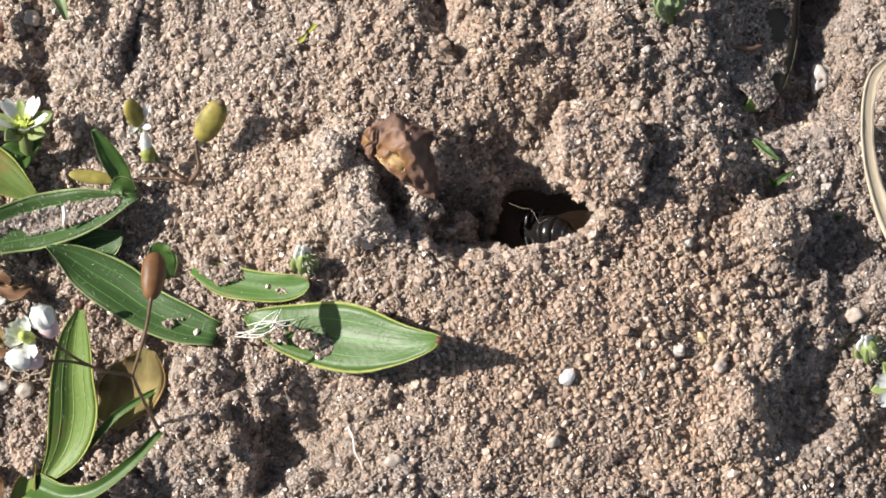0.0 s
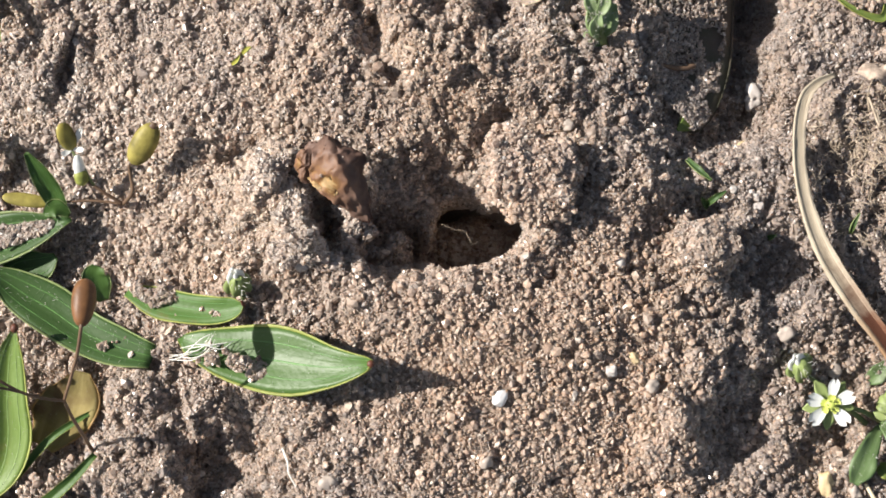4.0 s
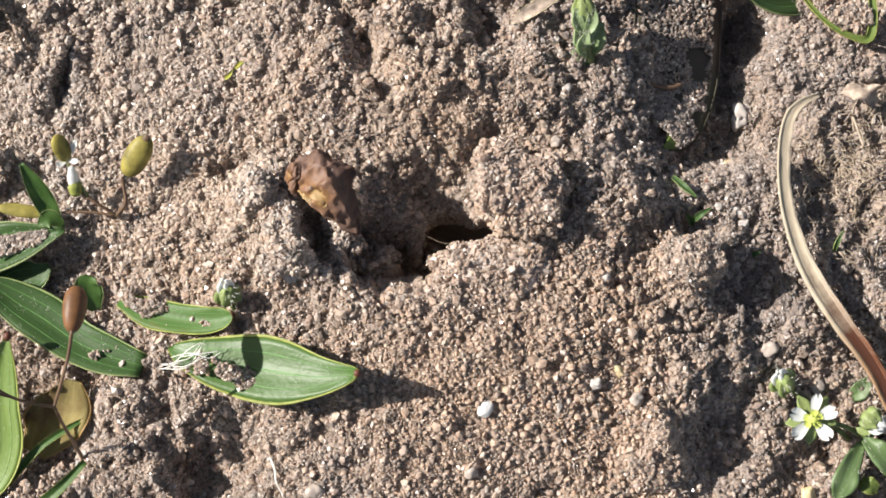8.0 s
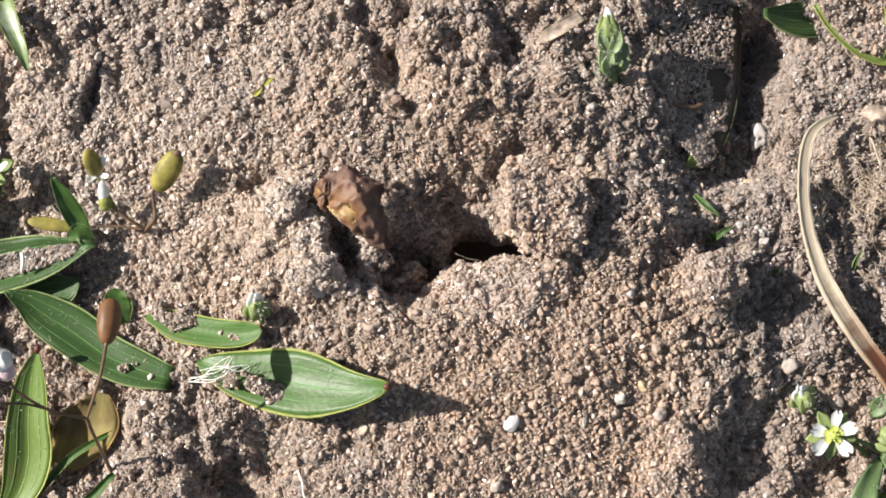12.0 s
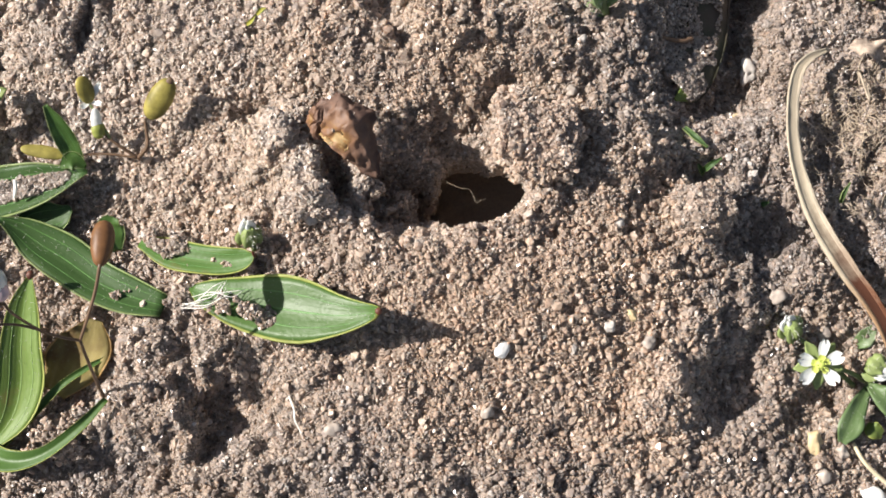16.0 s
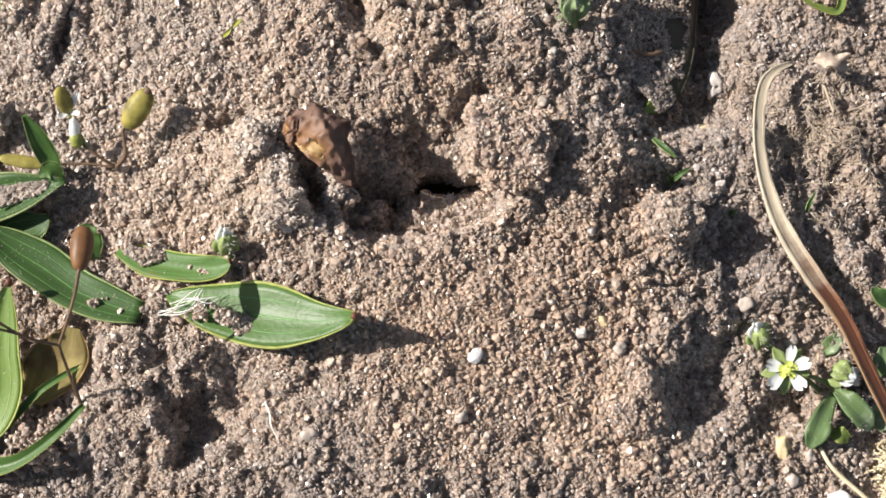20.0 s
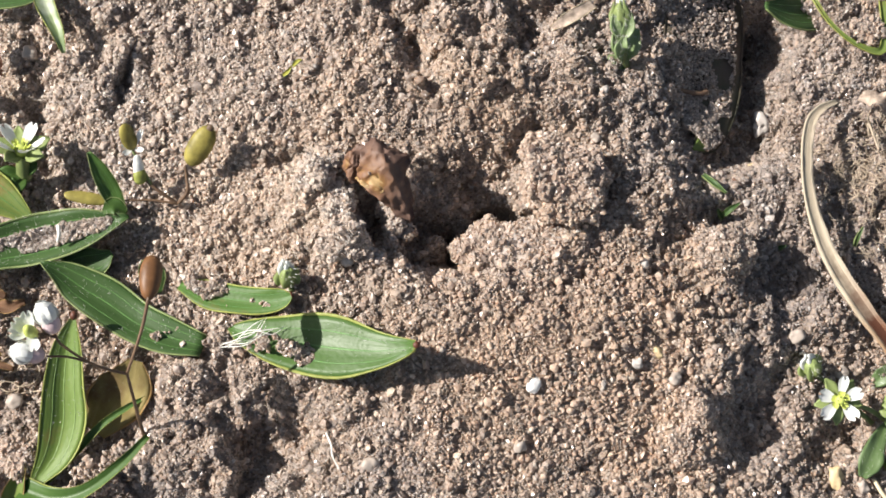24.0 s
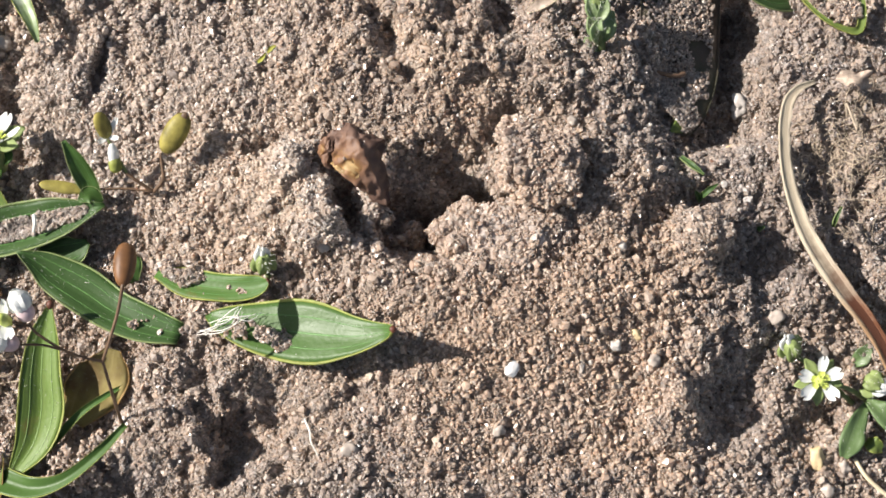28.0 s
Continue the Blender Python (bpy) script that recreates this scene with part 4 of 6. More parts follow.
leaf("narrow_leaf", [(-0.0564, -0.0270, -0.0084), (-0.0521, -0.0286, -0.0057), (-0.0476, -0.0279, -0.0038), (-0.0427, -0.0245, -0.0024), (-0.0391, -0.0209, -0.0020)], [0.0019, 0.0015, 0.0009, 0.0007, 0.0004], "slender curved green leaf with a pale edge", LEAF, MARGIN, seed=15, veins=False, fold=0.5)
leaf("narrow_leaf", [(-0.0539, -0.0265, -0.0090), (-0.0500, -0.0234, -0.0069), (-0.0454, -0.0188, -0.0056), (-0.0417, -0.0164, -0.0050), (-0.0393, -0.0151, -0.0051)], [0.0008, 0.0006, 0.0005, 0.0004, 0.0002], "slender green leaf blade crossing the withered leaf", LEAF, MARGIN, seed=16, veins=False, fold=0.5)
leaf("bract", [(-0.0578, -0.0293, -0.0106), (-0.0571, -0.0271, -0.0085), (-0.0558, -0.0242, -0.0068)], [0.0016, 0.0014, 0.0003], "greenish red bract at a leaf base", LEAF_OLD, MARGIN_RUST, seed=17, veins=False, fold=0.6)
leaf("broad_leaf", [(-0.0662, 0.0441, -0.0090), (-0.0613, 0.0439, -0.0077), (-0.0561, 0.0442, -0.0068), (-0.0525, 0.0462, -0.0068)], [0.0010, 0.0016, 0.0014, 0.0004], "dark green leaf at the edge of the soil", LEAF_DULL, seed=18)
leaf("narrow_leaf", [(-0.0543, 0.0453, -0.0060), (-0.0531, 0.0415, -0.0049), (-0.0516, 0.0379, -0.0044), (-0.0507, 0.0349, -0.0050)], [0.0014, 0.0013, 0.0009, 0.0003], "pale green grass leaf with a dew-grey sheen", LEAF_PALE, MARGIN, seed=19, veins=False, fold=0.5)
leaf("narrow_leaf", [(-0.0668, 0.0316, -0.0091), (-0.0636, 0.0297, -0.0080), (-0.0619, 0.0281, -0.0083)], [0.0010, 0.0009, 0.0003], "pale green leaf tip", LEAF_PALE, MARGIN, seed=20, veins=False)
# the big buried leaf and the leaves in the north-east
BURIED = [(0.0412, 0.0201, -0.0024), (0.0438, 0.0222, -0.0034), (0.0443, 0.0262, -0.0036), (0.0443, 0.0335, -0.0036), (0.0450, 0.0420, -0.0036), (0.0455, 0.0550, -0.0032)]
BURIED_HALF = [0.0003, 0.0024, 0.0047, 0.0067, 0.0068, 0.0068]
buried = leaf("buried_leaf", BURIED, BURIED_HALF, "large leaf almost hidden under a coat of soil, coloured dark for shade", LEAF_SOILED_SHADED, LEAF_SOILED_SHADED, seed=21, fold=0.0, rim=0.015, tilt=-0.33, veins=False)
tip_line = smooth_line([(*p, w) for p, w in zip(local(BURIED, BURIED[0]), BURIED_HALF)], 40)[:8]
ribbon_part("green_tip", ribbon([tuple(p) for p in tip_line[:, :3]], tip_line[:, 3] * 0.75, n=16, m=6, fold=0.0, tilt=-0.33, lift=0.00025), LEAF_OLD, buried, "bright green uncovered tip")
# dull green picked here to put the shade into the leaf's colour
leaf("broad_leaf", [(0.0681, 0.0450, -0.0075), (0.0639, 0.0432, -0.0055), (0.0591, 0.0421, -0.0030), (0.0538, 0.0424, -0.0005)], [0.0012, 0.0026, 0.0026, 0.0006], "green leaf in the shade, its colour darkened for it", LEAF_DULL, MARGIN_DIM, rim=0.03, seed=22)
leaf("hooked_leaf", [(0.0608, 0.0432, 0.0012), (0.0627, 0.0398, 0.0012), (0.0654, 0.0369, 0.0012), (0.0683, 0.0352, 0.0012), (0.0709, 0.0348, 0.0012), (0.0718, 0.0378, 0.0012), (0.0718, 0.0428, 0.0012)], [0.0003, 0.0003, 0.0003, 0.0004, 0.0006, 0.0006, 0.0005], "thin yellow-green leaf bent into a hook", LEAF_OLD, MARGIN, seed=23, veins=False, fold=0.5)
leaf("broad_leaf", [(0.0769, -0.0069, 0.0010), (0.0748, -0.0087, 0.0020), (0.0730, -0.0077, 0.0024), (0.0727, -0.0068, 0.0020)], [0.0012, 0.0014, 0.001, 0.0003], "small green leaf behind the dry blade", LEAF_DULL, seed=24, veins=False)
leaf("narrow_leaf", [(0.0196, 0.0372, 0.0020), (0.0219, 0.0384, 0.0030), (0.0260, 0.0409, 0.0030)], [0.0003, 0.0009, 0.0008], "dead tan leaf fragment", PAPERY, STRAW_PALE, seed=25, veins=False)
for k, (line, w) in enumerate((
        ([(0.0417, 0.0156, -0.0000), (0.0428, 0.0139, 0.0015), (0.0444, 0.0123, 0.0020)], 0.00042),
        ([(0.0436, 0.0090, -0.0000), (0.0448, 0.0099, 0.0018), (0.0463, 0.0108, 0.0022)], 0.00042),
        ([(0.0441, 0.0087, -0.0000), (0.0435, 0.0094, 0.0010), (0.0431, 0.0100, 0.0014)], 0.00036),
        ([(0.0640, 0.0045, -0.0000), (0.0642, 0.0058, 0.0015), (0.0650, 0.0072, 0.0020)], 0.00030),
        ([(0.0518, 0.0042, -0.0010), (0.0525, 0.0044, 0.0005), (0.0532, 0.0046, 0.0010)], 0.00036),
        ([(-0.0198, 0.0298, 0.0010), (-0.0192, 0.0301, 0.0019), (-0.0187, 0.0307, 0.0025)], 0.0003),
        ([(-0.0184, 0.0312, 0.0012), (-0.0178, 0.0316, 0.0021), (-0.0172, 0.0318, 0.0024)], 0.0003))):
    leaf("grass_sprout", line, [w * 0.7, w, w * 0.25], "tiny green grass sprout in the soil", MOSS if k > 4 else LEAF_DULL, MARGIN_DIM, seed=40 + k, veins=False, fold=0.5, category="sprout", group="grass sprouts")


# ---- dry grass blade ----
def dry_blade():
    line = [(0.0634, 0.0269, 0.0008), (0.0602, 0.0254, 0.0018), (0.0581, 0.0229, 0.0024), (0.0568, 0.0175, 0.0030), (0.0568, 0.0105, 0.0032), (0.0587, 0.0025, 0.0036), (0.0626, -0.0049, 0.0038), (0.0671, -0.0116, 0.0036), (0.0701, -0.0184, 0.0034), (0.0736, -0.0256, 0.0024), (0.0778, -0.0327, -0.0000)]
    half = [0.0003, 0.0006, 0.0008, 0.0009, 0.0010, 0.0012, 0.0013, 0.0012, 0.0012, 0.0011, 0.0011]
    at = line[0]
    root = thing("dry_grass_blade", at, "long curved dry grass blade, straw above and rust brown below", "grass blade")
    pts = local(line, at)
    fine = smooth_line([(*p, w) for p, w in zip(pts, half)], 40)
    seg, w = [tuple(p) for p in fine[:, :3]], fine[:, 3]
    ribbon_part("blade", ribbon(seg, w, n=80, fold=0.16, wave=0.2, thick=0.0003, seed=31, tilt=0.08), BLADE, root)
    ribbon_part("pale_edge", ribbon(seg, w, n=80, m=4, fold=0.16, wave=0.2, thick=0.0004, seed=31, tilt=0.08, span=(-1.05, -0.55), lift=0.00002), BLADE_EDGE, root, "cream dry edge turning rust brown")
    ribbon_part("thin_edge", ribbon(seg, w, n=80, m=2, fold=0.16, wave=0.2, thick=0.0004, seed=31, tilt=0.08, span=(0.5, 1.05), lift=0.00002), BLADE_TAN, root, "thin pale edge")


dry_blade()


# ---- flowers ----
def petal_mesh(base, way, up, length, width, cup=0.25, seed=0):
    """A petal with a notched tip from base along way, with thickness; width is its half width."""
    base, way, up = Vector(base), Vector(way).normalized(), Vector(up).normalized()
    side = way.cross(up)
    rng = np.random.RandomState(seed + 3)
    n, m = 10, 8
    top, faces = [], []
    twist, notch = rng.uniform(-0.12, 0.12), rng.uniform(0.16, 0.26)
    for k in range(n + 1):
        t = k / n
        w = width * (0.3 + 0.72 * math.sin(min(1.0, t * 1.15) * math.pi * 0.62)) * (1 - 0.35 * max(0, t - 0.8) / 0.2)
        for j in range(m + 1):
            s = -1 + 2 * j / m
            far = length * t * (1 - t ** 4 * (notch * max(0, 1 - 2.2 * abs(s)) + 0.1 * s * s))
            z = cup * length * (t * t - 0.3 * t) + 0.25 * w * (s * s - 0.4) + twist * w * s
            top.append(base + way * far + side * (s * w) + up * z)
    c = len(top)
    verts = [tuple(v) for v in top] + [tuple(v - up * 0.0001) for v in top]
    for k in range(n):
        for j in range(m):
            a = k * (m + 1) + j
            faces.append((a, a + 1, a + m + 2, a + m + 1))
            faces.append((c + a + m + 1, c + a + m + 2, c + a + 1, c + a))
    return verts, faces


def open_flower(root, at, up, radius, seed, name="flower", spread=1.0, turn=0.0, cup=0.2, ways=None):
    """Five split white petals, five sepals, a yellow-green heart with stamens. at is in the thing's space."""
    up = Vector(up).normalized()
    u = up.cross(Vector((0.2, 1, 0.1))).normalized()
    w = up.cross(u)
    rng = np.random.RandomState(seed)
    heart = part("receptacle", ellipsoid(tuple(np.array(at) - np.array(up) * radius * 0.3), tuple(np.array(at) + np.array(up) * radius * 0.16), radius * 0.23, sides=10), POLLEN, root, "yellow-green flower heart")
    for k in range(5):
        an = radians(180 + ways[k] if ways else turn + 72 * k + rng.uniform(-6, 6))
        d = u * math.cos(an) + w * math.sin(an)
        way = (d * spread + up * (1.05 - spread)).normalized()
        part("petal", petal_mesh(np.array(at) + np.array(d) * radius * 0.16, way, up, radius * rng.uniform(0.78, 0.9), radius * (0.2 if k == 1 else 0.26), cup=cup, seed=k), PETAL, heart, "white notched petal")
        part("petal_base", petal_mesh(np.array(at) + np.array(d) * radius * 0.1 + np.array(up) * radius * 0.035, way, up, radius * 0.3, radius * 0.14, cup=cup * 0.4, seed=k + 20), CLAW, heart, "yellow-green petal base")
        an += radians((ways[(k + 1) % 5] - ways[k]) % 360 / 2 if ways else 36)
        d = u * math.cos(an) + w * math.sin(an)
        way = (d * spread + up * (0.85 - spread)).normalized()
        b = Vector(at) + d * radius * 0.12 - up * radius * 0.12
        ribbon_part("sepal", ribbon([tuple(b), tuple(b + way * radius * 0.5), tuple(b + way * radius * 0.9)], [radius * 0.14, radius * 0.25, radius * 0.03], n=8, m=4, fold=0.4), SEPAL, heart, "green sepal")
    for k in range(7):
        an = 2 * math.pi * k / 7
        d = u * math.cos(an) + w * math.sin(an)
        a = Vector(at) + d * radius * 0.1
        b = a + d * radius * 0.08 + up * radius * 0.14
        part("stamen", tube([tuple(a), tuple((a + b) / 2), tuple(b), tuple(b + up * radius * 0.06)], [radius * 0.02, radius * 0.015, radius * 0.035, radius * 0.02], 6, 5), POLLEN, heart)
    return heart


def bud(root, a, b, half, tip=PETAL, seed=0, name="bud", share=0.68):
    """A green bud with a white tip from a to b in the thing's space, with short hairs."""
    a, b = np.array(a), np.array(b)
    mid = a + (b - a) * share
    body = part(name, ellipsoid(tuple(a), tuple(mid + (b - a) * 0.08), half * 0.92, sides=12, rough=0.05, seed=seed, taper=0.15), SEPAL, root, "green hairy calyx")
    part("petal_tip", ellipsoid(tuple(a + (b - a) * 0.25), tuple(a + (b - a) * 0.92), half * 0.56, sides=10, rough=0.14, seed=seed + 1, taper=0.6, squash=0.8), tip, body, "white closed petals")
    rng = np.random.RandomState(seed)
    axis = Vector(b - a)
    for k in range(5):
        an = 2 * math.pi * k / 5 + rng.uniform(-0.3, 0.3)
        u = axis.normalized().orthogonal().normalized()
        o = u * math.cos(an) + axis.normalized().cross(u) * math.sin(an)
        p = [Vector(a) + axis * q + o * half * e for q, e in ((0.15, 0.7), (0.38, 0.9), (0.58, 0.74), (rng.uniform(0.7, 0.85), rng.uniform(0.5, 0.7)))]
        ribbon_part("sepal", ribbon([tuple(q) for q in p], [half * 0.4, half * 0.5, half * 0.3, half * 0.04], n=8, m=4, fold=-0.2), SEPAL, body, "pointed green sepal")
        if k < 3:
            q = [Vector(a) + axis * g + o * half * e for g, e in ((0.45, 0.42), (0.75, 0.5), (1.0, rng.uniform(0.1, 0.4)))]
            ribbon_part("petal", ribbon([tuple(g) for g in q], [half * 0.34, half * 0.36, half * 0.06], n=6, m=4, fold=-0.2), tip, body, "white petal point")
    v, f = [], []
    for k in range(26):
        s, an = rng.uniform(0.1, 0.8), rng.uniform(0, 6.28)
        d = Vector(mid - a).normalized()
        u = d.orthogonal().normalized()
        o = (u * math.cos(an) + d.cross(u) * math.sin(an))
        p = Vector(a + (b - a) * s) + o * half * 0.8
        t = tube([tuple(p), tuple(p + o * half * 0.3), tuple(p + o * half * 0.6 + d * half * 0.2)], [0.00003, 0.000025, 0.00001], 3, 3)
        f += [tuple(i + len(v) for i in q) for q in t[1]]
        v += t[0]
    part("hairs", (v, f), FIBRE, body)
    return body


def closed_flower(root, a, b, half, sepal, label, seed=0):
    """A half-closed flower from a to b: four folded petals in a cup of sepals, in the thing's space."""
    a, b = Vector(a), Vector(b)
    d = (b - a).normalized()
    u = d.orthogonal().normalized()
    w = d.cross(u)
    rng = np.random.RandomState(seed)
    core = part("flower", ellipsoid(tuple(a), tuple(a + (b - a) * 0.6), half * 0.72, n=12, sides=12), sepal, root, label)
    for k in range(4):
        an = 2 * math.pi * k / 4 + rng.uniform(-0.25, 0.25)
        o = u * math.cos(an) + w * math.sin(an)
        line = [a + (b - a) * 0.28 + o * half * 0.6, a + (b - a) * 0.55 + o * half * 0.82, a + (b - a) * 0.82 + o * half * 0.7, b + o * half * rng.uniform(0.15, 0.35)]
        side = d.cross(o)
        verts, faces = [], []
        for i in range(11):
            t = i / 10
            seg = min(int(t * 3), 2)
            c = line[seg].lerp(line[seg + 1], t * 3 - seg)
            wide = half * (0.5 + 0.42 * math.sin(math.pi * min(1, t * 1.1)))
            for q in range(7):
                e = -1 + q / 3
                verts.append(tuple(c + side * (e * wide) - o * (half * 0.42 * e * e) - d * (half * 0.25 * t * t * (e * e + 0.4 * max(0, 1 - 4 * abs(e))))))
        m = len(verts)
        verts += [tuple(Vector(p) - o * 0.00008) for p in verts]
        for i in range(10):
            for q in range(6):
                g = i * 7 + q
                faces += [(g, g + 1, g + 8, g + 7), (m + g + 7, m + g + 8, m + g + 1, m + g)]
        part("petal", (verts, faces), PETAL, core, "white petal")
    return core


def stem(root, pts, r0, r1, mat=STEM, name="stem"):
    n = len(pts)
    return part(name, tube(pts, [r0 + (r1 - r0) * k / (n - 1) for k in range(n)], 6 * (n - 1), 7), mat, root)


def fuzz(ob, seed, count):
    """Short white hairs over a leaf."""
    rng = np.random.RandomState(seed)
    v, f = [], []
    for _ in range(count):
        q = Vector(ob.data.vertices[rng.randint(len(ob.data.vertices))].co)
        o = Vector(rng.normal(size=3)).normalized() * 0.0006
        t = tube([tuple(q), tuple(q + o * 0.5), tuple(q + o)], [0.00002, 0.000016, 0.000008], 3, 3)
        f += [tuple(i + len(v) for i in g) for g in t[1]]
        v += t[0]
    part("hairs", (v, f), FIBRE, ob)


def chickweed():
    at = (0.0647, -0.0215, -0.0010)
    root = thing("chickweed", at, "low chickweed with one open white flower, buds and hairy leaves", "flower")
    L = lambda p: tuple(np.array(p) - np.array(at))
    open_flower(root, L((0.0579, -0.0188, 0.0045)), (-0.1, -0.25, 1), 0.0036, 5, ways=(35, 92, 172, 231, 322))
    bud(root, L((0.0559, -0.0143, 0.0010)), L((0.0537, -0.0125, 0.0040)), 0.0016, seed=51)
    bud(root, L((0.0655, -0.0183, 0.0020)), L((0.0683, -0.0204, 0.0035)), 0.0017, seed=53)
    heart = L((0.0670, -0.0197, 0.0020))
    for k, d in enumerate(((1, -0.1, -0.15), (1, -0.5, -0.1), (0.9, 0.35, -0.1))):
        part("petal", petal_mesh(heart, d, (0, 0.2, 1), 0.0028, 0.0005, seed=k), PETAL, root, "white petal of a half-open flower")
    stem(root, [L((0.0665, -0.0212, -0.0000)), L((0.0629, -0.0197, 0.0020)), L((0.0592, -0.0190, 0.0032))], 0.0004, 0.0003, STEM_GREEN)
    stem(root, [L((0.0647, -0.0215, -0.0010)), L((0.0606, -0.0178, -0.0005)), L((0.0560, -0.0143, 0.0008))], 0.0004, 0.0003, STEM_GREEN)
    stem(root, [L((0.0668, -0.0215, -0.0010)), L((0.0658, -0.0197, 0.0010)), L((0.0658, -0.0185, 0.0020))], 0.0004, 0.0003, STEM_GREEN)
    for k, (line, w) in enumerate((
            ([(0.0659, -0.0219, 0.0010), (0.0636, -0.0249, 0.0025), (0.0622, -0.0277, 0.0025), (0.0614, -0.0295, 0.0015)], [0.0005, 0.0014, 0.0017, 0.0006]),
            ([(0.0658, -0.0213, 0.0015), (0.0672, -0.0232, 0.0030), (0.0692, -0.0255, 0.0030), (0.0708, -0.0271, 0.0020)], [0.0005, 0.0015, 0.0017, 0.0006]),
            ([(0.0717, -0.0237, -0.0000), (0.0720, -0.0254, 0.0010), (0.0732, -0.0274, 0.0010)], [0.0008, 0.0016, 0.0006]),
            ([(0.0725, -0.0197, -0.0000), (0.0733, -0.0175, 0.0015), (0.0734, -0.0155, 0.0020)], [0.0008, 0.0014, 0.0005]),
            ([(0.0651, -0.0158, -0.0010), (0.0664, -0.0148, 0.0004), (0.0677, -0.0132, 0.0005)], [0.0006, 0.0013, 0.0004]))):
        ob = ribbon_part("leaf", ribbon([L(p) for p in line], w, fold=0.3, wave=0.1, seed=60 + k, thick=0.0004), LEAF_HAIRY, root, "small hairy green leaf")
        fuzz(ob, k + 10, 70)


chickweed()


def star_flower():
    at = (-0.0567, 0.0188, -0.0094)
    root = thing("chickweed", at, "white star flower seen sideways on a hairy green stalk", "flower")
    L = lambda p: tuple(np.array(p) - np.array(at))
    open_flower(root, L((-0.0566, 0.0204, -0.0049)), (0.02, 0.62, 0.78), 0.0046, 8, turn=40, spread=0.6, cup=0.1)
    stem(root, [L((-0.0563, 0.0175, -0.0094)), L((-0.0564, 0.0186, -0.0074)), L((-0.0565, 0.0199, -0.0054))], 0.0012, 0.0008, STEM_GREEN)
    for k, (line, w) in enumerate((
            ([(-0.0564, 0.0179, -0.0084), (-0.0584, 0.0174, -0.0077), (-0.0603, 0.0171, -0.0080)], [0.0006, 0.0014, 0.0008]),
            ([(-0.0564, 0.0173, -0.0084), (-0.0572, 0.0161, -0.0077), (-0.0588, 0.0157, -0.0082)], [0.0006, 0.0012, 0.0005]),
            ([(-0.0563, 0.0179, -0.0084), (-0.0553, 0.0186, -0.0072), (-0.0547, 0.0196, -0.0071)], [0.0006, 0.0010, 0.0003]))):
        ribbon_part("leaf", ribbon([L(p) for p in line], w, fold=0.3, seed=70 + k, thick=0.0004), LEAF, root)


star_flower()


def north_sprig():
    at = (0.0307, 0.0318, 0.0010)
    root = thing("chickweed", at, "hairy green chickweed shoot with a closed white bud", "flower")
    L = lambda p: tuple(np.array(p) - np.array(at))
    bud(root, L((0.0292, 0.0360, 0.0060)), L((0.0285, 0.0404, 0.0080)), 0.0013, seed=55)
    stem(root, [L((0.0307, 0.0316, 0.0010)), L((0.0297, 0.0334, 0.0040)), L((0.0292, 0.0359, 0.0060))], 0.0007, 0.0006, STEM_GREEN)
    for k, (line, w) in enumerate((
            ([(0.0302, 0.0327, 0.0030), (0.0288, 0.0336, 0.0050), (0.0280, 0.0351, 0.0060)], [0.0006, 0.0013, 0.0004]),
            ([(0.0302, 0.0325, 0.0030), (0.0308, 0.0336, 0.0050), (0.0315, 0.0360, 0.0060)], [0.0006, 0.0012, 0.0003]),
            ([(0.0299, 0.0321, 0.0030), (0.0288, 0.0327, 0.0060), (0.0292, 0.0343, 0.0070)], [0.0006, 0.0011, 0.0003]),
            ([(0.0291, 0.0343, 0.0060), (0.0280, 0.0358, 0.0070), (0.0277, 0.0375, 0.0076)], [0.0005, 0.0009, 0.0003]),
            ([(0.0292, 0.0343, 0.0060), (0.0299, 0.0358, 0.0070), (0.0300, 0.0378, 0.0076)], [0.0005, 0.0009, 0.0003]),
            ([(0.0307, 0.0318, 0.0010), (0.0292, 0.0322, 0.0024), (0.0278, 0.0328, 0.0026)], [0.0005, 0.0010, 0.0003]))):
        ob = ribbon_part("leaf", ribbon([L(p) for p in line], w, fold=0.45, seed=80 + k, thick=0.0004), LEAF_PALE, root)
        fuzz(ob, k, 90)


north_sprig()


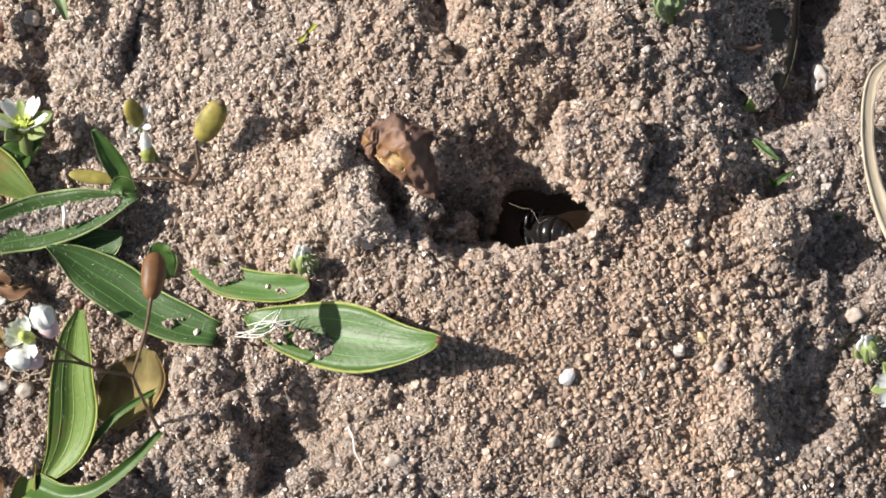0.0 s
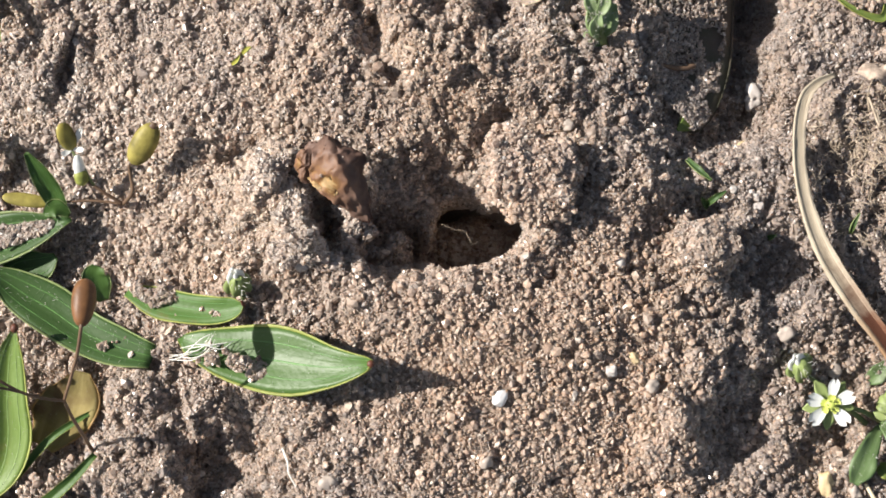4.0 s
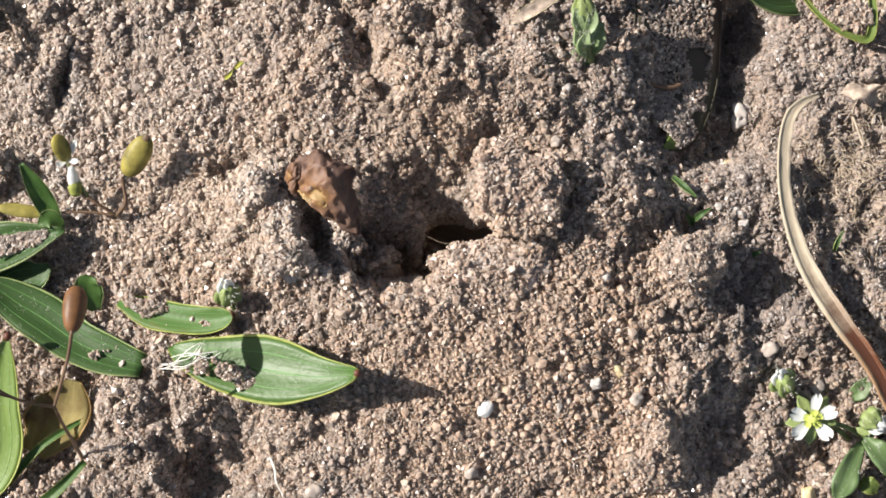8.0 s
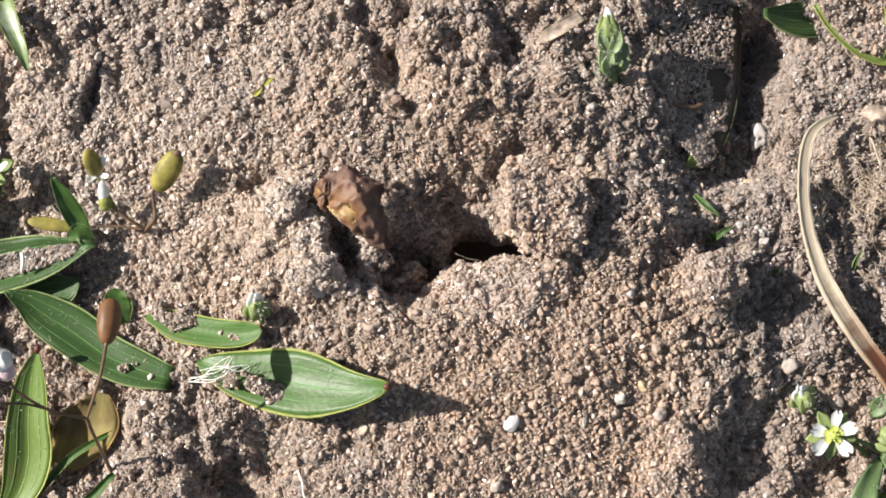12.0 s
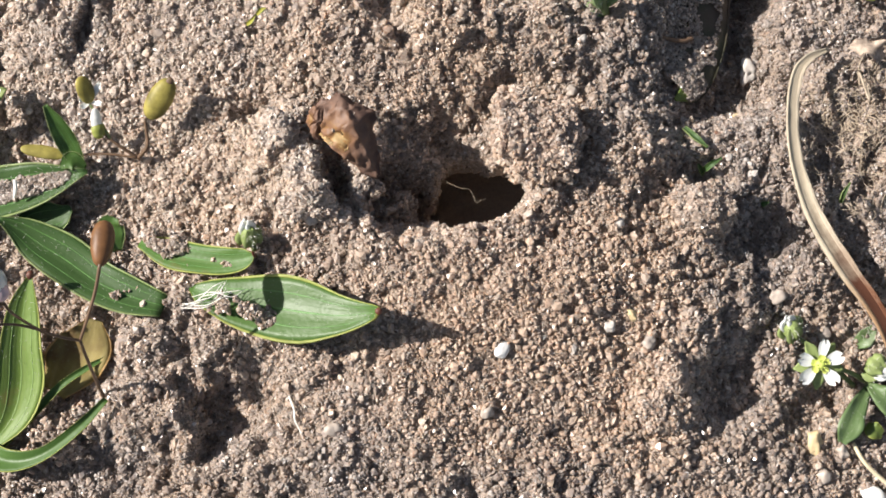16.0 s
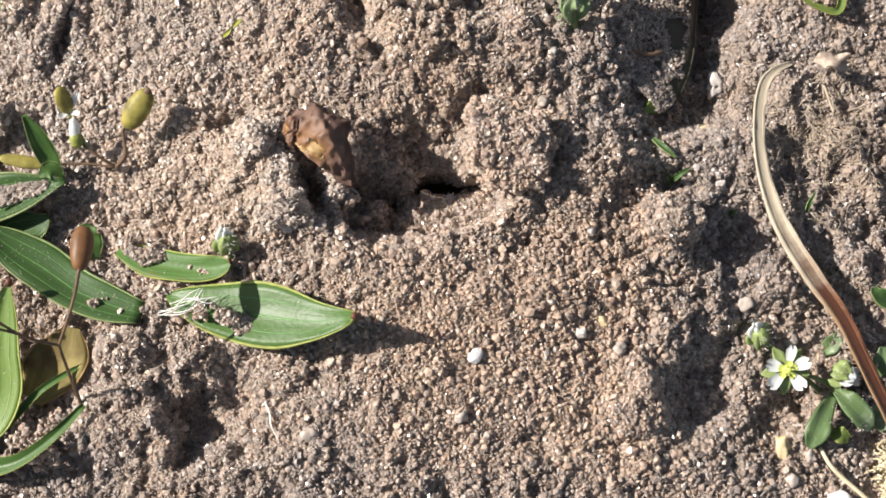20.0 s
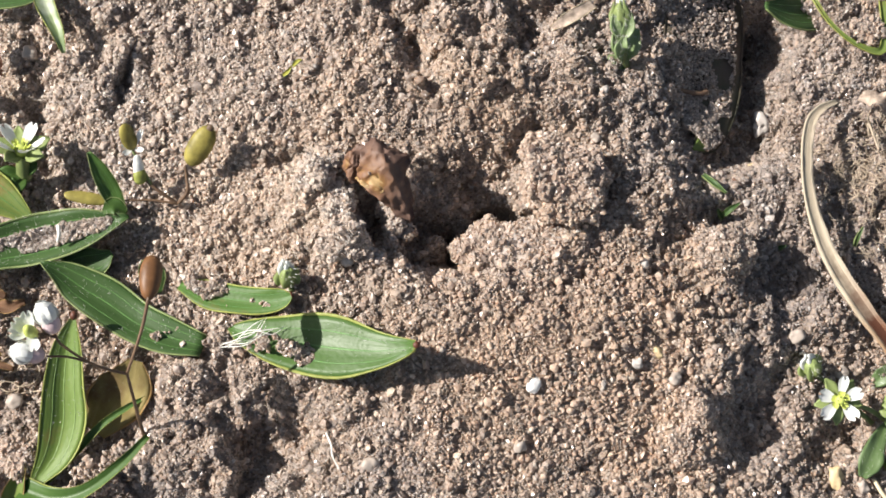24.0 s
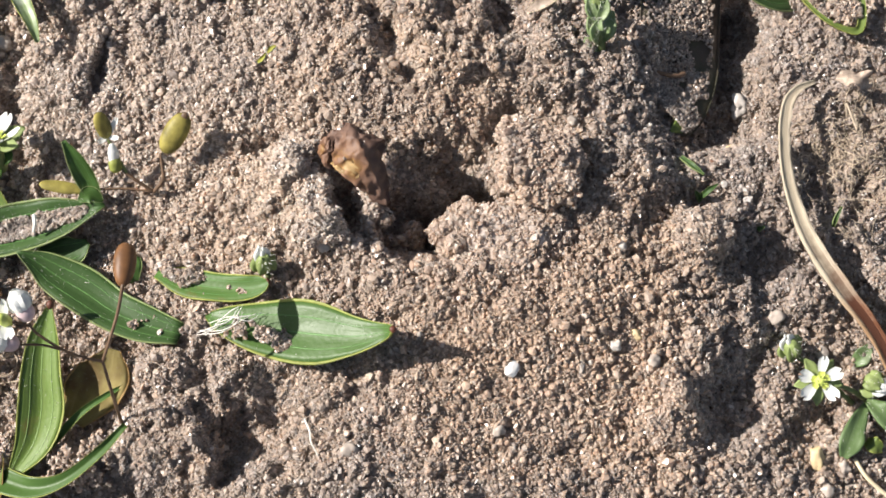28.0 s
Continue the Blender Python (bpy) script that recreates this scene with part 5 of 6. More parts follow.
def whitlow_grass():
    """A small plant with pods on hair-thin stems."""
    at = (-0.0349, 0.0121, -0.0034)
    root = thing("whitlow_grass", at, "tiny whitlow grass with flat yellow-green pods on thin stems", "plant")
    L = lambda p: tuple(np.array(p) - np.array(at))
    stem(root, [L((-0.0347, 0.0121, -0.0034)), L((-0.0334, 0.0134, -0.0017)), L((-0.0335, 0.0152, -0.0007)), L((-0.0337, 0.0167, 0.0002))], 0.0003, 0.0002)
    pod = part("pod", ellipsoid(L((-0.0332, 0.0169, -0.0001)), L((-0.0301, 0.0216, 0.0028)), 0.0017, sides=14, squash=0.6), POD, root, "flat yellow-green seed pod")
    part("pod_tip", ellipsoid(L((-0.0307, 0.0207, 0.0027)), L((-0.0300, 0.0217, 0.0033)), 0.0005, sides=9, rough=0.2, squash=0.5), STEM, pod, "brown shrivelled pod tip")
    stem(root, [L((-0.0347, 0.0121, -0.0034)), L((-0.0372, 0.0136, -0.0023)), L((-0.0387, 0.0147, -0.0019)), L((-0.0398, 0.0157, -0.0017))], 0.00025, 0.0002)
    flower = part("flower", ellipsoid(L((-0.0399, 0.0150, -0.0017)), L((-0.0404, 0.0182, 0.0003)), 0.0009, sides=12, rough=0.06, seed=4, taper=0.15, squash=0.7), PETAL, root, "closed white flower")
    part("calyx", ellipsoid(L((-0.0398, 0.0145, -0.0018)), L((-0.0401, 0.0166, -0.0007)), 0.00098, sides=12, rough=0.08, seed=5, squash=0.75), MARGIN, flower, "yellowish calyx")
    stem(root, [L((-0.0384, 0.0145, -0.0019)), L((-0.0399, 0.0171, -0.0005)), L((-0.0410, 0.0188, 0.0003))], 0.0002, 0.0002, STEM_GREEN)
    pod = part("pod", ellipsoid(L((-0.0408, 0.0190, 0.0003)), L((-0.0423, 0.0220, 0.0023)), 0.0013, sides=12, squash=0.4), POD, root, "young olive seed pod")
    for k, d in enumerate(((-0.9, 0.25, 0.2), (0.45, 0.9, 0.2), (-0.7, -0.5, 0.2), (0.6, -0.2, 0.3))):
        part("petal", petal_mesh(L((-0.0409, 0.0191, 0.0003)), d, (0, 0, 1), 0.0018 if k != 1 else 0.0030, 0.0004, seed=k), PETAL, pod, "withering white petal")
    stem(root, [L((-0.0349, 0.0121, -0.0034)), L((-0.0388, 0.0127, -0.0036)), L((-0.0448, 0.0126, -0.0040))], 0.0002, 0.00016)
    part("pod", ellipsoid(L((-0.0443, 0.0126, -0.0040)), L((-0.0505, 0.0136, -0.0039)), 0.0010, sides=12, squash=0.45), POD, root, "lying olive pod")


whitlow_grass()


def tall_whitlow():
    at = (-0.0394, -0.0206, -0.0057)
    root = thing("whitlow_grass", at, "whitlow grass with white flowers and a brown pod on wiry stems", "plant")
    L = lambda p: tuple(np.array(p) - np.array(at))
    stem(root, [L((-0.0394, -0.0208, -0.0057)), L((-0.0402, -0.0188, -0.0011)), L((-0.0410, -0.0166, 0.0068)), L((-0.0417, -0.0144, 0.0116))], 0.00028, 0.0002)
    stem(root, [L((-0.0417, -0.0144, 0.0116)), L((-0.0407, -0.0119, 0.0138)), L((-0.0396, -0.0087, 0.0159)), L((-0.0389, -0.0056, 0.0181))], 0.0002, 0.00024)
    part("pod", ellipsoid(L((-0.0390, -0.0059, 0.0178)), L((-0.0383, -0.0001, 0.0172)), 0.0013, sides=12, taper=-0.3, squash=0.85), POD_BROWN, root, "ripe red-brown pod")
    stem(root, [L((-0.0417, -0.0144, 0.0116)), L((-0.0439, -0.0141, 0.0130)), L((-0.0465, -0.0133, 0.0145)), L((-0.0497, -0.0113, 0.0159)), L((-0.0506, -0.0101, 0.0167))], 0.0002, 0.00018)
    stem(root, [L((-0.0465, -0.0133, 0.0145)), L((-0.0491, -0.0127, 0.0152)), L((-0.0517, -0.0127, 0.0159))], 0.00018, 0.00015)
    for k, (a, b, h) in enumerate((((-0.0505, -0.0098, 0.0167), (-0.0525, -0.0062, 0.0188), 0.0017), ((-0.0519, -0.0127, 0.0159), (-0.0562, -0.0121, 0.0174), 0.0016))):
        closed_flower(root, L(a), L(b), h, PETAL_BLUSH, "closed white flower with pink-purple sepals", 20 + 7 * k)
    hub = L((-0.0536, -0.0099, 0.0174))
    f = part("flower", ellipsoid(L((-0.0530, -0.0101, 0.0159)), L((-0.0540, -0.0097, 0.0196)), 0.0008, sides=9), POLLEN, root, "open flower with yellow heart")
    for k, d in enumerate(((-0.2, 0.95, 0.3), (-1.0, -0.1, 0.2), (-0.8, 0.5, 0.3), (0.2, -0.9, 0.2))):
        part("petal", petal_mesh(hub, d, (0, 0, 1), 0.0028, 0.0009, seed=k), PETAL, f, "white split petal")
    stem(root, [L((-0.0503, -0.0105, 0.0165)), L((-0.0516, -0.0101, 0.0168)), L((-0.0529, -0.0101, 0.0174))], 0.00015, 0.00015)


tall_whitlow()


def green_bud():
    at = (-0.0194, -0.0007, -0.0005)
    root = thing("flower_bud", at, "small green bud with a pale tip among sand", "bud")
    L = lambda p: tuple(np.array(p) - np.array(at))
    bud(root, L((-0.0197, -0.0008, 0.0015)), L((-0.0204, 0.0016, 0.0052)), 0.0014, seed=57)
    stem(root, [L((-0.0190, -0.0016, -0.0004)), L((-0.0194, -0.0011, 0.0015))], 0.0005, 0.0004, STEM_GREEN)


green_bud()


# ---- pebbles, chaff, sticks ----
def pebble(at, half, mat, label, seed, name="pebble", rough=0.24):
    rng = np.random.RandomState(seed)
    bm = bmesh.new()
    bmesh.ops.create_icosphere(bm, subdivisions=3, radius=1)
    sh = Vector(rng.uniform(0, 40, 3))
    for v in bm.verts:
        d = v.co.copy()
        k = 1 + rough * 2 * noise.noise(d * 1.1 + sh) + rough * noise.noise(d * 3 + sh)
        v.co = Vector((d.x * half[0], d.y * half[1], d.z * half[2])) * k
    ob = part(name, bm, mat)
    ob.location = at
    ob.rotation_euler = (0, 0, rng.uniform(0, 3))
    return tagged(ob, label, name.replace("_", " "))


def on(p, lift):
    return (p[0], p[1], z_at(p[0], p[1]) + lift)


for k, (p, half, mat, label) in enumerate((
        ((0.0131, -0.0161, 0.0000), (0.0011, 0.0015, 0.0007), QUARTZ_WHITE, "flat white quartz flake on the sand"),
        ((0.0316, -0.0116, 0.0000), (0.0007, 0.0011, 0.0006), BUFF, "buff seed-shaped grain on the sand"),
        ((0.0336, -0.0156, 0.0000), (0.0011, 0.0013, 0.0009), QUARTZ_GREY, "pinkish grey pebble on the sand"),
        ((-0.0116, 0.0023, 0.0000), (0.0010, 0.0009, 0.0008), QUARTZ, "pale rounded pebble beside the leaf"),
        ((0.0112, -0.0242, 0.0000), (0.0011, 0.0010, 0.0009), QUARTZ_GREY, "grey pebble on the sand"),
        ((-0.0091, -0.0259, 0.0000), (0.0013, 0.0012, 0.0009), QUARTZ_GREY, "dull grey pebble on the sand"),
        ((-0.0020, 0.0334, 0.0000), (0.0013, 0.0009, 0.0006), QUARTZ_GREY, "glassy grey flake on the mound"),
        ((0.0158, 0.0325, 0.0000), (0.0006, 0.0006, 0.0005), QUARTZ, "pale grain on the mound"),
        ((0.0248, 0.0200, 0.0000), (0.0009, 0.0009, 0.0007), QUARTZ_GREY, "lilac grey pebble beside the clod"),
        ((0.0268, 0.0276, 0.0000), (0.0008, 0.0006, 0.0006), QUARTZ, "pale grain on the mound"),
        ((0.0303, 0.0011, 0.0000), (0.0008, 0.0008, 0.0006), QUARTZ, "pale pebble on the sand"),
        ((0.0281, -0.0132, 0.0000), (0.0009, 0.0009, 0.0007), QUARTZ, "cream pebble on the sand"),
        ((0.0513, 0.0185, 0.0000), (0.0008, 0.0006, 0.0005), BUFF, "cream square grain on the soil"),
        ((0.0545, 0.0262, 0.0000), (0.0019, 0.0015, 0.0008), QUARTZ, "rough white stone flake on the soil"),
        ((0.0478, 0.0112, 0.0000), (0.0007, 0.0006, 0.0005), QUARTZ, "bright white grain on the soil"),
        ((0.0465, 0.0088, 0.0000), (0.0008, 0.0008, 0.0006), QUARTZ_GREY, "grey pebble on the soil"),
        ((0.0537, -0.0088, 0.0000), (0.0014, 0.0011, 0.0009), QUARTZ_GREY, "smooth grey pebble near the bud"),
        ((0.0469, 0.0146, 0.0000), (0.0010, 0.0004, 0.0003), BRICK, "thin red flake on the soil"),
        ((0.0547, 0.0140, 0.0000), (0.0007, 0.0006, 0.0004), BRICK, "small red flake near the dry blade"),
        ((0.0664, -0.0373, 0.0000), (0.0027, 0.0019, 0.0017), QUARTZ_WHITE, "white rounded pebble beside the dry stick"),
        ((0.0589, -0.0339, 0.0000), (0.0012, 0.0011, 0.0009), QUARTZ_GREY, "grey glassy pebble near the stick"),
        ((0.0619, -0.0307, 0.0000), (0.0009, 0.0010, 0.0008), QUARTZ_GREY, "brownish pebble by the leaf"),
        ((0.0557, -0.0281, 0.0000), (0.0009, 0.0009, 0.0007), QUARTZ_GREY, "brownish pebble by the yellow bit"),
        ((0.0604, -0.0141, 0.0000), (0.0011, 0.0011, 0.0009), QUARTZ_GREY, "grey pebble on the soil"),
        ((-0.0618, 0.0332, 0.0000), (0.0036, 0.0028, 0.0018), BRICK, "red-brown stone in the corner soil"),
        ((-0.0611, 0.0365, 0.0000), (0.0017, 0.0012, 0.0011), BRICK_PINK, "pinkish rounded stone on the red-brown stone"),
        ((-0.0628, 0.0215, 0.0000), (0.0030, 0.0026, 0.0018), BRICK, "rusty red stone beside the yellowing leaf"),
        ((-0.0558, 0.0365, 0.0000), (0.0013, 0.0013, 0.0011), QUARTZ_GREY, "grey pebble in the corner soil"),
        ((-0.0607, -0.0137, 0.0000), (0.0013, 0.0012, 0.0010), QUARTZ, "white pebble below the white flowers"),
        ((-0.0574, -0.0143, 0.0000), (0.0015, 0.0012, 0.0010), QUARTZ_GREY, "cream pebble below the white flowers"),
        ((-0.0619, -0.0184, 0.0000), (0.0013, 0.0013, 0.0010), QUARTZ_GREY, "grey pebble in the shade"))):
    pebble(on(p, half[2] * 0.5), tuple(0.85 * h for h in half), mat, label, 100 + k, rough=0.1 if mat is QUARTZ_WHITE else 0.55 if half[0] > 0.0018 and mat is QUARTZ else 0.24)

clod("soil_clod", (-0.0564, -0.0229, -0.0086), (0.0020, 0.0028, 0.0018), 1300, "pinkish lump of caked sand beside the upright leaf", SAND_WARM, 20, 0.5, crumbs_on=4)
pebble(on((0.0580, -0.0294, 0.0000), 0.0008), (0.0010, 0.0018, 0.0007), BUFF, "pale yellow dried petal lump on the soil", 141, "dried_petal", 0.28).rotation_euler = (0.2, 0.0, 0.15)
leaf("dried_leaf_scrap", [(0.0652, -0.0272, 0.0010), (0.0660, -0.0279, 0.0020), (0.0674, -0.0285, 0.0015)], [0.0006, 0.0012, 0.0005], "yellow-green dried leaf scrap", LEAF_OLD, MARGIN, seed=143, veins=False, category="leaf scrap")
leaf("dried_leaf_scrap", [(0.0664, 0.0272, 0.0015), (0.0682, 0.0266, 0.0030), (0.0699, 0.0261, 0.0030), (0.0716, 0.0255, 0.0015)], [0.0005, 0.0011, 0.0013, 0.0006], "curled pale papery leaf scrap", PAPERY, PAPERY, seed=144, veins=False, fold=0.5, wave=0.8, category="leaf scrap")
leaf("dried_leaf_scrap", [(-0.0637, 0.0375, -0.0086), (-0.0622, 0.0379, -0.0073), (-0.0620, 0.0402, -0.0078)], [0.0014, 0.0020, 0.0008], "brown curled dead leaf scrap", LEAF_RUST, MARGIN_RUST, seed=145, veins=False, fold=0.8, category="leaf scrap")


for k, (line, w, mat) in enumerate((
        ([(-0.0641, 0.0020, -0.0096), (-0.0613, 0.0009, -0.0082), (-0.0586, -0.0001, -0.0082)], [0.00070, 0.00112, 0.00042], LEAF_RUST),
        ([(-0.0610, -0.0006, -0.0091), (-0.0584, -0.0017, -0.0077), (-0.0559, -0.0009, -0.0079)], [0.00042, 0.00091, 0.00035], LEAF_RUST),
        ([(-0.0633, -0.0044, -0.0100), (-0.0613, -0.0063, -0.0086), (-0.0594, -0.0086, -0.0089)], [0.00056, 0.00098, 0.00042], LEAF_BROWN),
        ([(-0.0640, -0.0100, -0.0101), (-0.0609, -0.0094, -0.0086), (-0.0574, -0.0103, -0.0085)], [0.00035, 0.00070, 0.00028], LEAF_RUST),
        ([(-0.0631, -0.0241, -0.0100), (-0.0611, -0.0266, -0.0086), (-0.0607, -0.0293, -0.0091)], [0.00056, 0.00098, 0.00056], LEAF_RUST))):
    leaf("dried_leaf_scrap", line, w, "rust-brown crumpled dead leaf scrap on the soil", mat, MARGIN_RUST, seed=190 + k, veins=False, fold=0.6, wave=0.5, category="leaf scrap", group="dead leaf scraps")
for k, p in enumerate(((-0.0624, -0.0028, 0.0000), (-0.0610, -0.0030, 0.0000), (-0.0599, -0.0018, 0.0000), (-0.0615, -0.0095, 0.0000))):
    pebble(on(p, 0.0006), (0.0007, 0.0011, 0.0004), FIBRE, "white flake of dry chaff on the litter", 170 + k, "chaff", 0.5)


def rod(name, pts, r0, r1, mat, label, category):
    at = pts[0]
    root = part(name, tube(local(pts, at), [r0 + (r1 - r0) * k / (len(pts) - 1) for k in range(len(pts))], 8 * len(pts), 7), mat)
    root.location = at
    return tagged(root, label, category)


rod("dry_stick", [(0.0634, -0.0295, 0.0005), (0.0649, -0.0324, 0.0008), (0.0680, -0.0354, 0.0008), (0.0720, -0.0389, 0.0006), (0.0753, -0.0409, 0.0004)], 0.0003, 0.00036, STRAW_PALE, "thin pale dry stick on the soil", "stick")
rod("curved_stalk", [(0.0362, 0.0318, -0.0002), (0.0370, 0.0303, -0.0004), (0.0392, 0.0292, -0.0011), (0.0424, 0.0288, -0.0022), (0.0444, 0.0294, -0.0029)], 0.0003, 0.0004, plain("brown_stalk", (0.15, 0.09, 0.055), 0.6), "curved brown dead stalk on the buried leaf", "stalk")
rod("rootlet", [on((-0.0149, -0.0212, 0.0000), 0.0006), on((-0.0143, -0.0230, 0.0000), 0.0010), on((-0.0142, -0.0245, 0.0000), 0.0008), on((-0.0133, -0.0263, 0.0000), 0.0006)], 0.00014, 0.0001, FIBRE, "thin white rootlet on the sand", "rootlet")
rod("rootlet", [on((0.0689, 0.0223, 0.0000), 0.0008), on((0.0683, 0.0236, 0.0000), 0.002), on((0.0696, 0.0198, 0.0000), 0.002), on((0.0694, 0.0219, 0.0000), 0.001)], 0.0002, 0.00015, ROOT, "dry brown rootlet standing out of the soil", "rootlet")


def fibres(name, centre, half, count, length, thick, mat, seed, label, lift=0.0006, curl=2.0):
    """A loose tangle of thin curled rootlets on the soil, one mesh."""
    rng = np.random.RandomState(seed)
    v, f = [], []
    for k in range(count):
        p = np.array(centre[:2]) + rng.normal(size=2) * np.array(half) * 0.6
        an, bend = rng.uniform(0, 6.28), rng.uniform(-curl, curl)
        pts = []
        for s in range(6):
            z = z_at(*p) + lift * rng.uniform(0.3, 1.8)
            pts.append((p[0], p[1], z))
            p = p + np.array([math.cos(an), math.sin(an)]) * length / 5
            an += bend * rng.uniform(0.2, 1.2)
        t = tube(pts, [thick] * 5 + [thick * 0.5], 15, 4)
        f += [tuple(i + len(v) for i in q) for q in t[1]]
        v += t[0]
    return tagged(part(name, (v, f), mat), label, "rootlets", kind="stuff")


fibres("rootlet_tangle", (0.0670, 0.0147, 0.0000), (0.006, 0.008), 90, 0.007, 0.00005, ROOT, 151, "tangle of fine dry rootlets on the soil", 0.0008, 3.2)
fibres("rootlet_tangle", (0.0716, 0.0224, 0.0000), (0.004, 0.004), 22, 0.005, 0.00006, ROOT, 152, "fine dry rootlets round the papery scrap")
fibres("straw_tuft", (0.0744, -0.0337, 0.0000), (0.0015, 0.0032), 300, 0.0022, 0.00018, STRAW_PALE, 154, "pale yellowish tuft of crumbled dry grass", 0.0018, 0.35)
fibres("rootlet_tangle", (-0.0586, -0.0103, 0.0000), (0.006, 0.004), 16, 0.007, 0.0001, ROOT, 153, "dry brown rootlets beneath the white flowers")


def wisp():
    """White silky fibres on the big leaf."""
    at = (-0.0245, -0.0075, 0.0035)
    root = thing("silky_wisp", at, "wisp of white silky plant fibres on the leaf base", "plant fibre")
    L = lambda p: tuple(np.array(p) - np.array(at))
    rng = np.random.RandomState(5)
    ends = (((-0.0290, -0.0090, -0.0005), (-0.0258, -0.0085, 0.0034), (-0.0232, -0.0062, 0.0053)), ((-0.0290, -0.0090, -0.0005), (-0.0260, -0.0089, 0.0034), (-0.0229, -0.0075, 0.0053)), ((-0.0274, -0.0081, 0.0008), (-0.0245, -0.0078, 0.0045), (-0.0212, -0.0072, 0.0057)))
    for k in range(8):
        a, b, c = (np.array(p) + rng.normal(size=3) * np.array([0.0005, 0.0004, 0.0001]) for p in ends[k % 3])
        m = (b + c) / 2 + rng.normal(size=3) * np.array([0.0004, 0.0005, 0.0001])
        part("fibre", tube([L(a), L(b), L(m), L(c)], [0.00006, 0.00008, 0.00006, 0.00002], 14, 4), FIBRE, root)


wisp()
rod("white_chaff", [(-0.0514, 0.0070, -0.0050), (-0.0512, 0.0079, -0.0044), (-0.0513, 0.0093, -0.0046)], 0.0002, 0.0003, FIBRE, "fleck of white chaff on the folded leaf", "chaff")


def crumbs(centre, half, turn, count, seed, label, pile=0.0004, grain=0.0003, mat=SAND):
    """Loose sand lying on a leaf: a thin uneven heap."""
    rng = np.random.RandomState(seed)
    d, an = np.sqrt(rng.uniform(0, 1, count)), rng.uniform(0, 6.28, count)
    u, v = d * np.cos(an) * half[0], d * np.sin(an) * half[1]
    c, s = math.cos(radians(turn)), math.sin(radians(turn))
    keep = field(u * 1 + seed, v * 1, 0.0016, seed % 9) > -0.35 + 0.5 * d ** 2 - 0.25
    z = pile * (1 - d * d) * rng.uniform(0, 1, count) + grain * 0.5
    p = np.stack([u * c - v * s, u * s + v * c, z], 1)[keep]
    r = np.clip(rng.lognormal(math.log(grain), 0.3, len(p)), grain * 0.4, grain * 1.8)
    ob = grains("sand_sprinkle", p, r, mat, seed)
    ob.location = centre
    return tagged(ob, label, "sand", kind="stuff")


def coat(points, widths, count, span, seed, label, fold=0.0, tilt=-0.4, grain=0.00022, along=(0.02, 1.0)):
    """Soil clinging to a leaf: grains spread over its blade in uneven patches."""
    rng = np.random.RandomState(seed)
    line = smooth_line([(*p, w) for p, w in zip(points, widths)], 60)
    out = []
    for _ in range(count):
        k, s = rng.randint(int(60 * along[0]), int(60 * along[1])), rng.uniform(*span)
        d, side, up = frame_of(line, k)
        w = line[k][3]
        p = Vector(line[k][:3]) + d * rng.uniform(-0.0006, 0.0006) + side * (s * w) + up * (fold * w * (abs(s) - 0.45) + tilt * w * s)
        patch = field(np.array([p.x]), np.array([p.y]), 0.003, 21)[0]
        if patch > -0.55 + 0.5 * max(0, s):
            out.append(tuple(p + up * (grain * rng.uniform(0.2, 1.0) + 0.0009 * max(0, patch) * rng.uniform(0, 1))))
    r = np.clip(rng.lognormal(math.log(grain), 0.3, len(out)), grain * 0.5, grain * 1.8)
    return tagged(grains("sand_sprinkle", np.array(out), r, SAND_GREY, seed), label, "sand", kind="stuff")


crumbs((-0.0074, 0.0142, 0.0094), (0.0020, 0.0024), 0, 26, 171, "sand grains stuck to the husk", 0.0002, 0.00022)
coat(BURIED, BURIED_HALF, 7000, (-1.15, 0.8), 167, "soil crumbs strewn over the buried leaf", tilt=-0.33, along=(0.16, 1.0))
crumbs((-0.0203, -0.0104, 0.0041), (0.0044, 0.0017), -18, 330, 161, "sand grains lying on the plantain leaf")
crumbs((-0.0231, -0.0090, 0.0024), (0.0030, 0.0016), -15, 50, 162, "sand grains on the leaf base")
crumbs((-0.0344, -0.0077, -0.0043), (0.0040, 0.0018), -15, 110, 163, "sand grains on the sunken leaf")
crumbs((-0.0303, -0.0002, -0.0018), (0.0040, 0.0017), -22, 700, 164, "sand covering the short leaf", 0.0012)
coat([(-0.0667, 0.0046, -0.0080), (-0.0601, 0.0066, -0.0080), (-0.0541, 0.0079, -0.0075), (-0.0479, 0.0090, -0.0055), (-0.0416, 0.0102, -0.0030)], [0.0024, 0.0030, 0.0036, 0.0028, 0.0003], 3000, (-0.42, 0.4), 165, "sand filling the folded leaf", fold=0.45, tilt=0.0, grain=0.00025, along=(0.0, 0.9))
crumbs((-0.0459, -0.0261, -0.0061), (0.0050, 0.0034), 30, 520, 169, "crumbly soil between the slender leaves", 0.0016)
crumbs((0.0689, 0.0380, 0.0012), (0.0030, 0.0024), 0, 200, 170, "sand inside the hooked leaf")


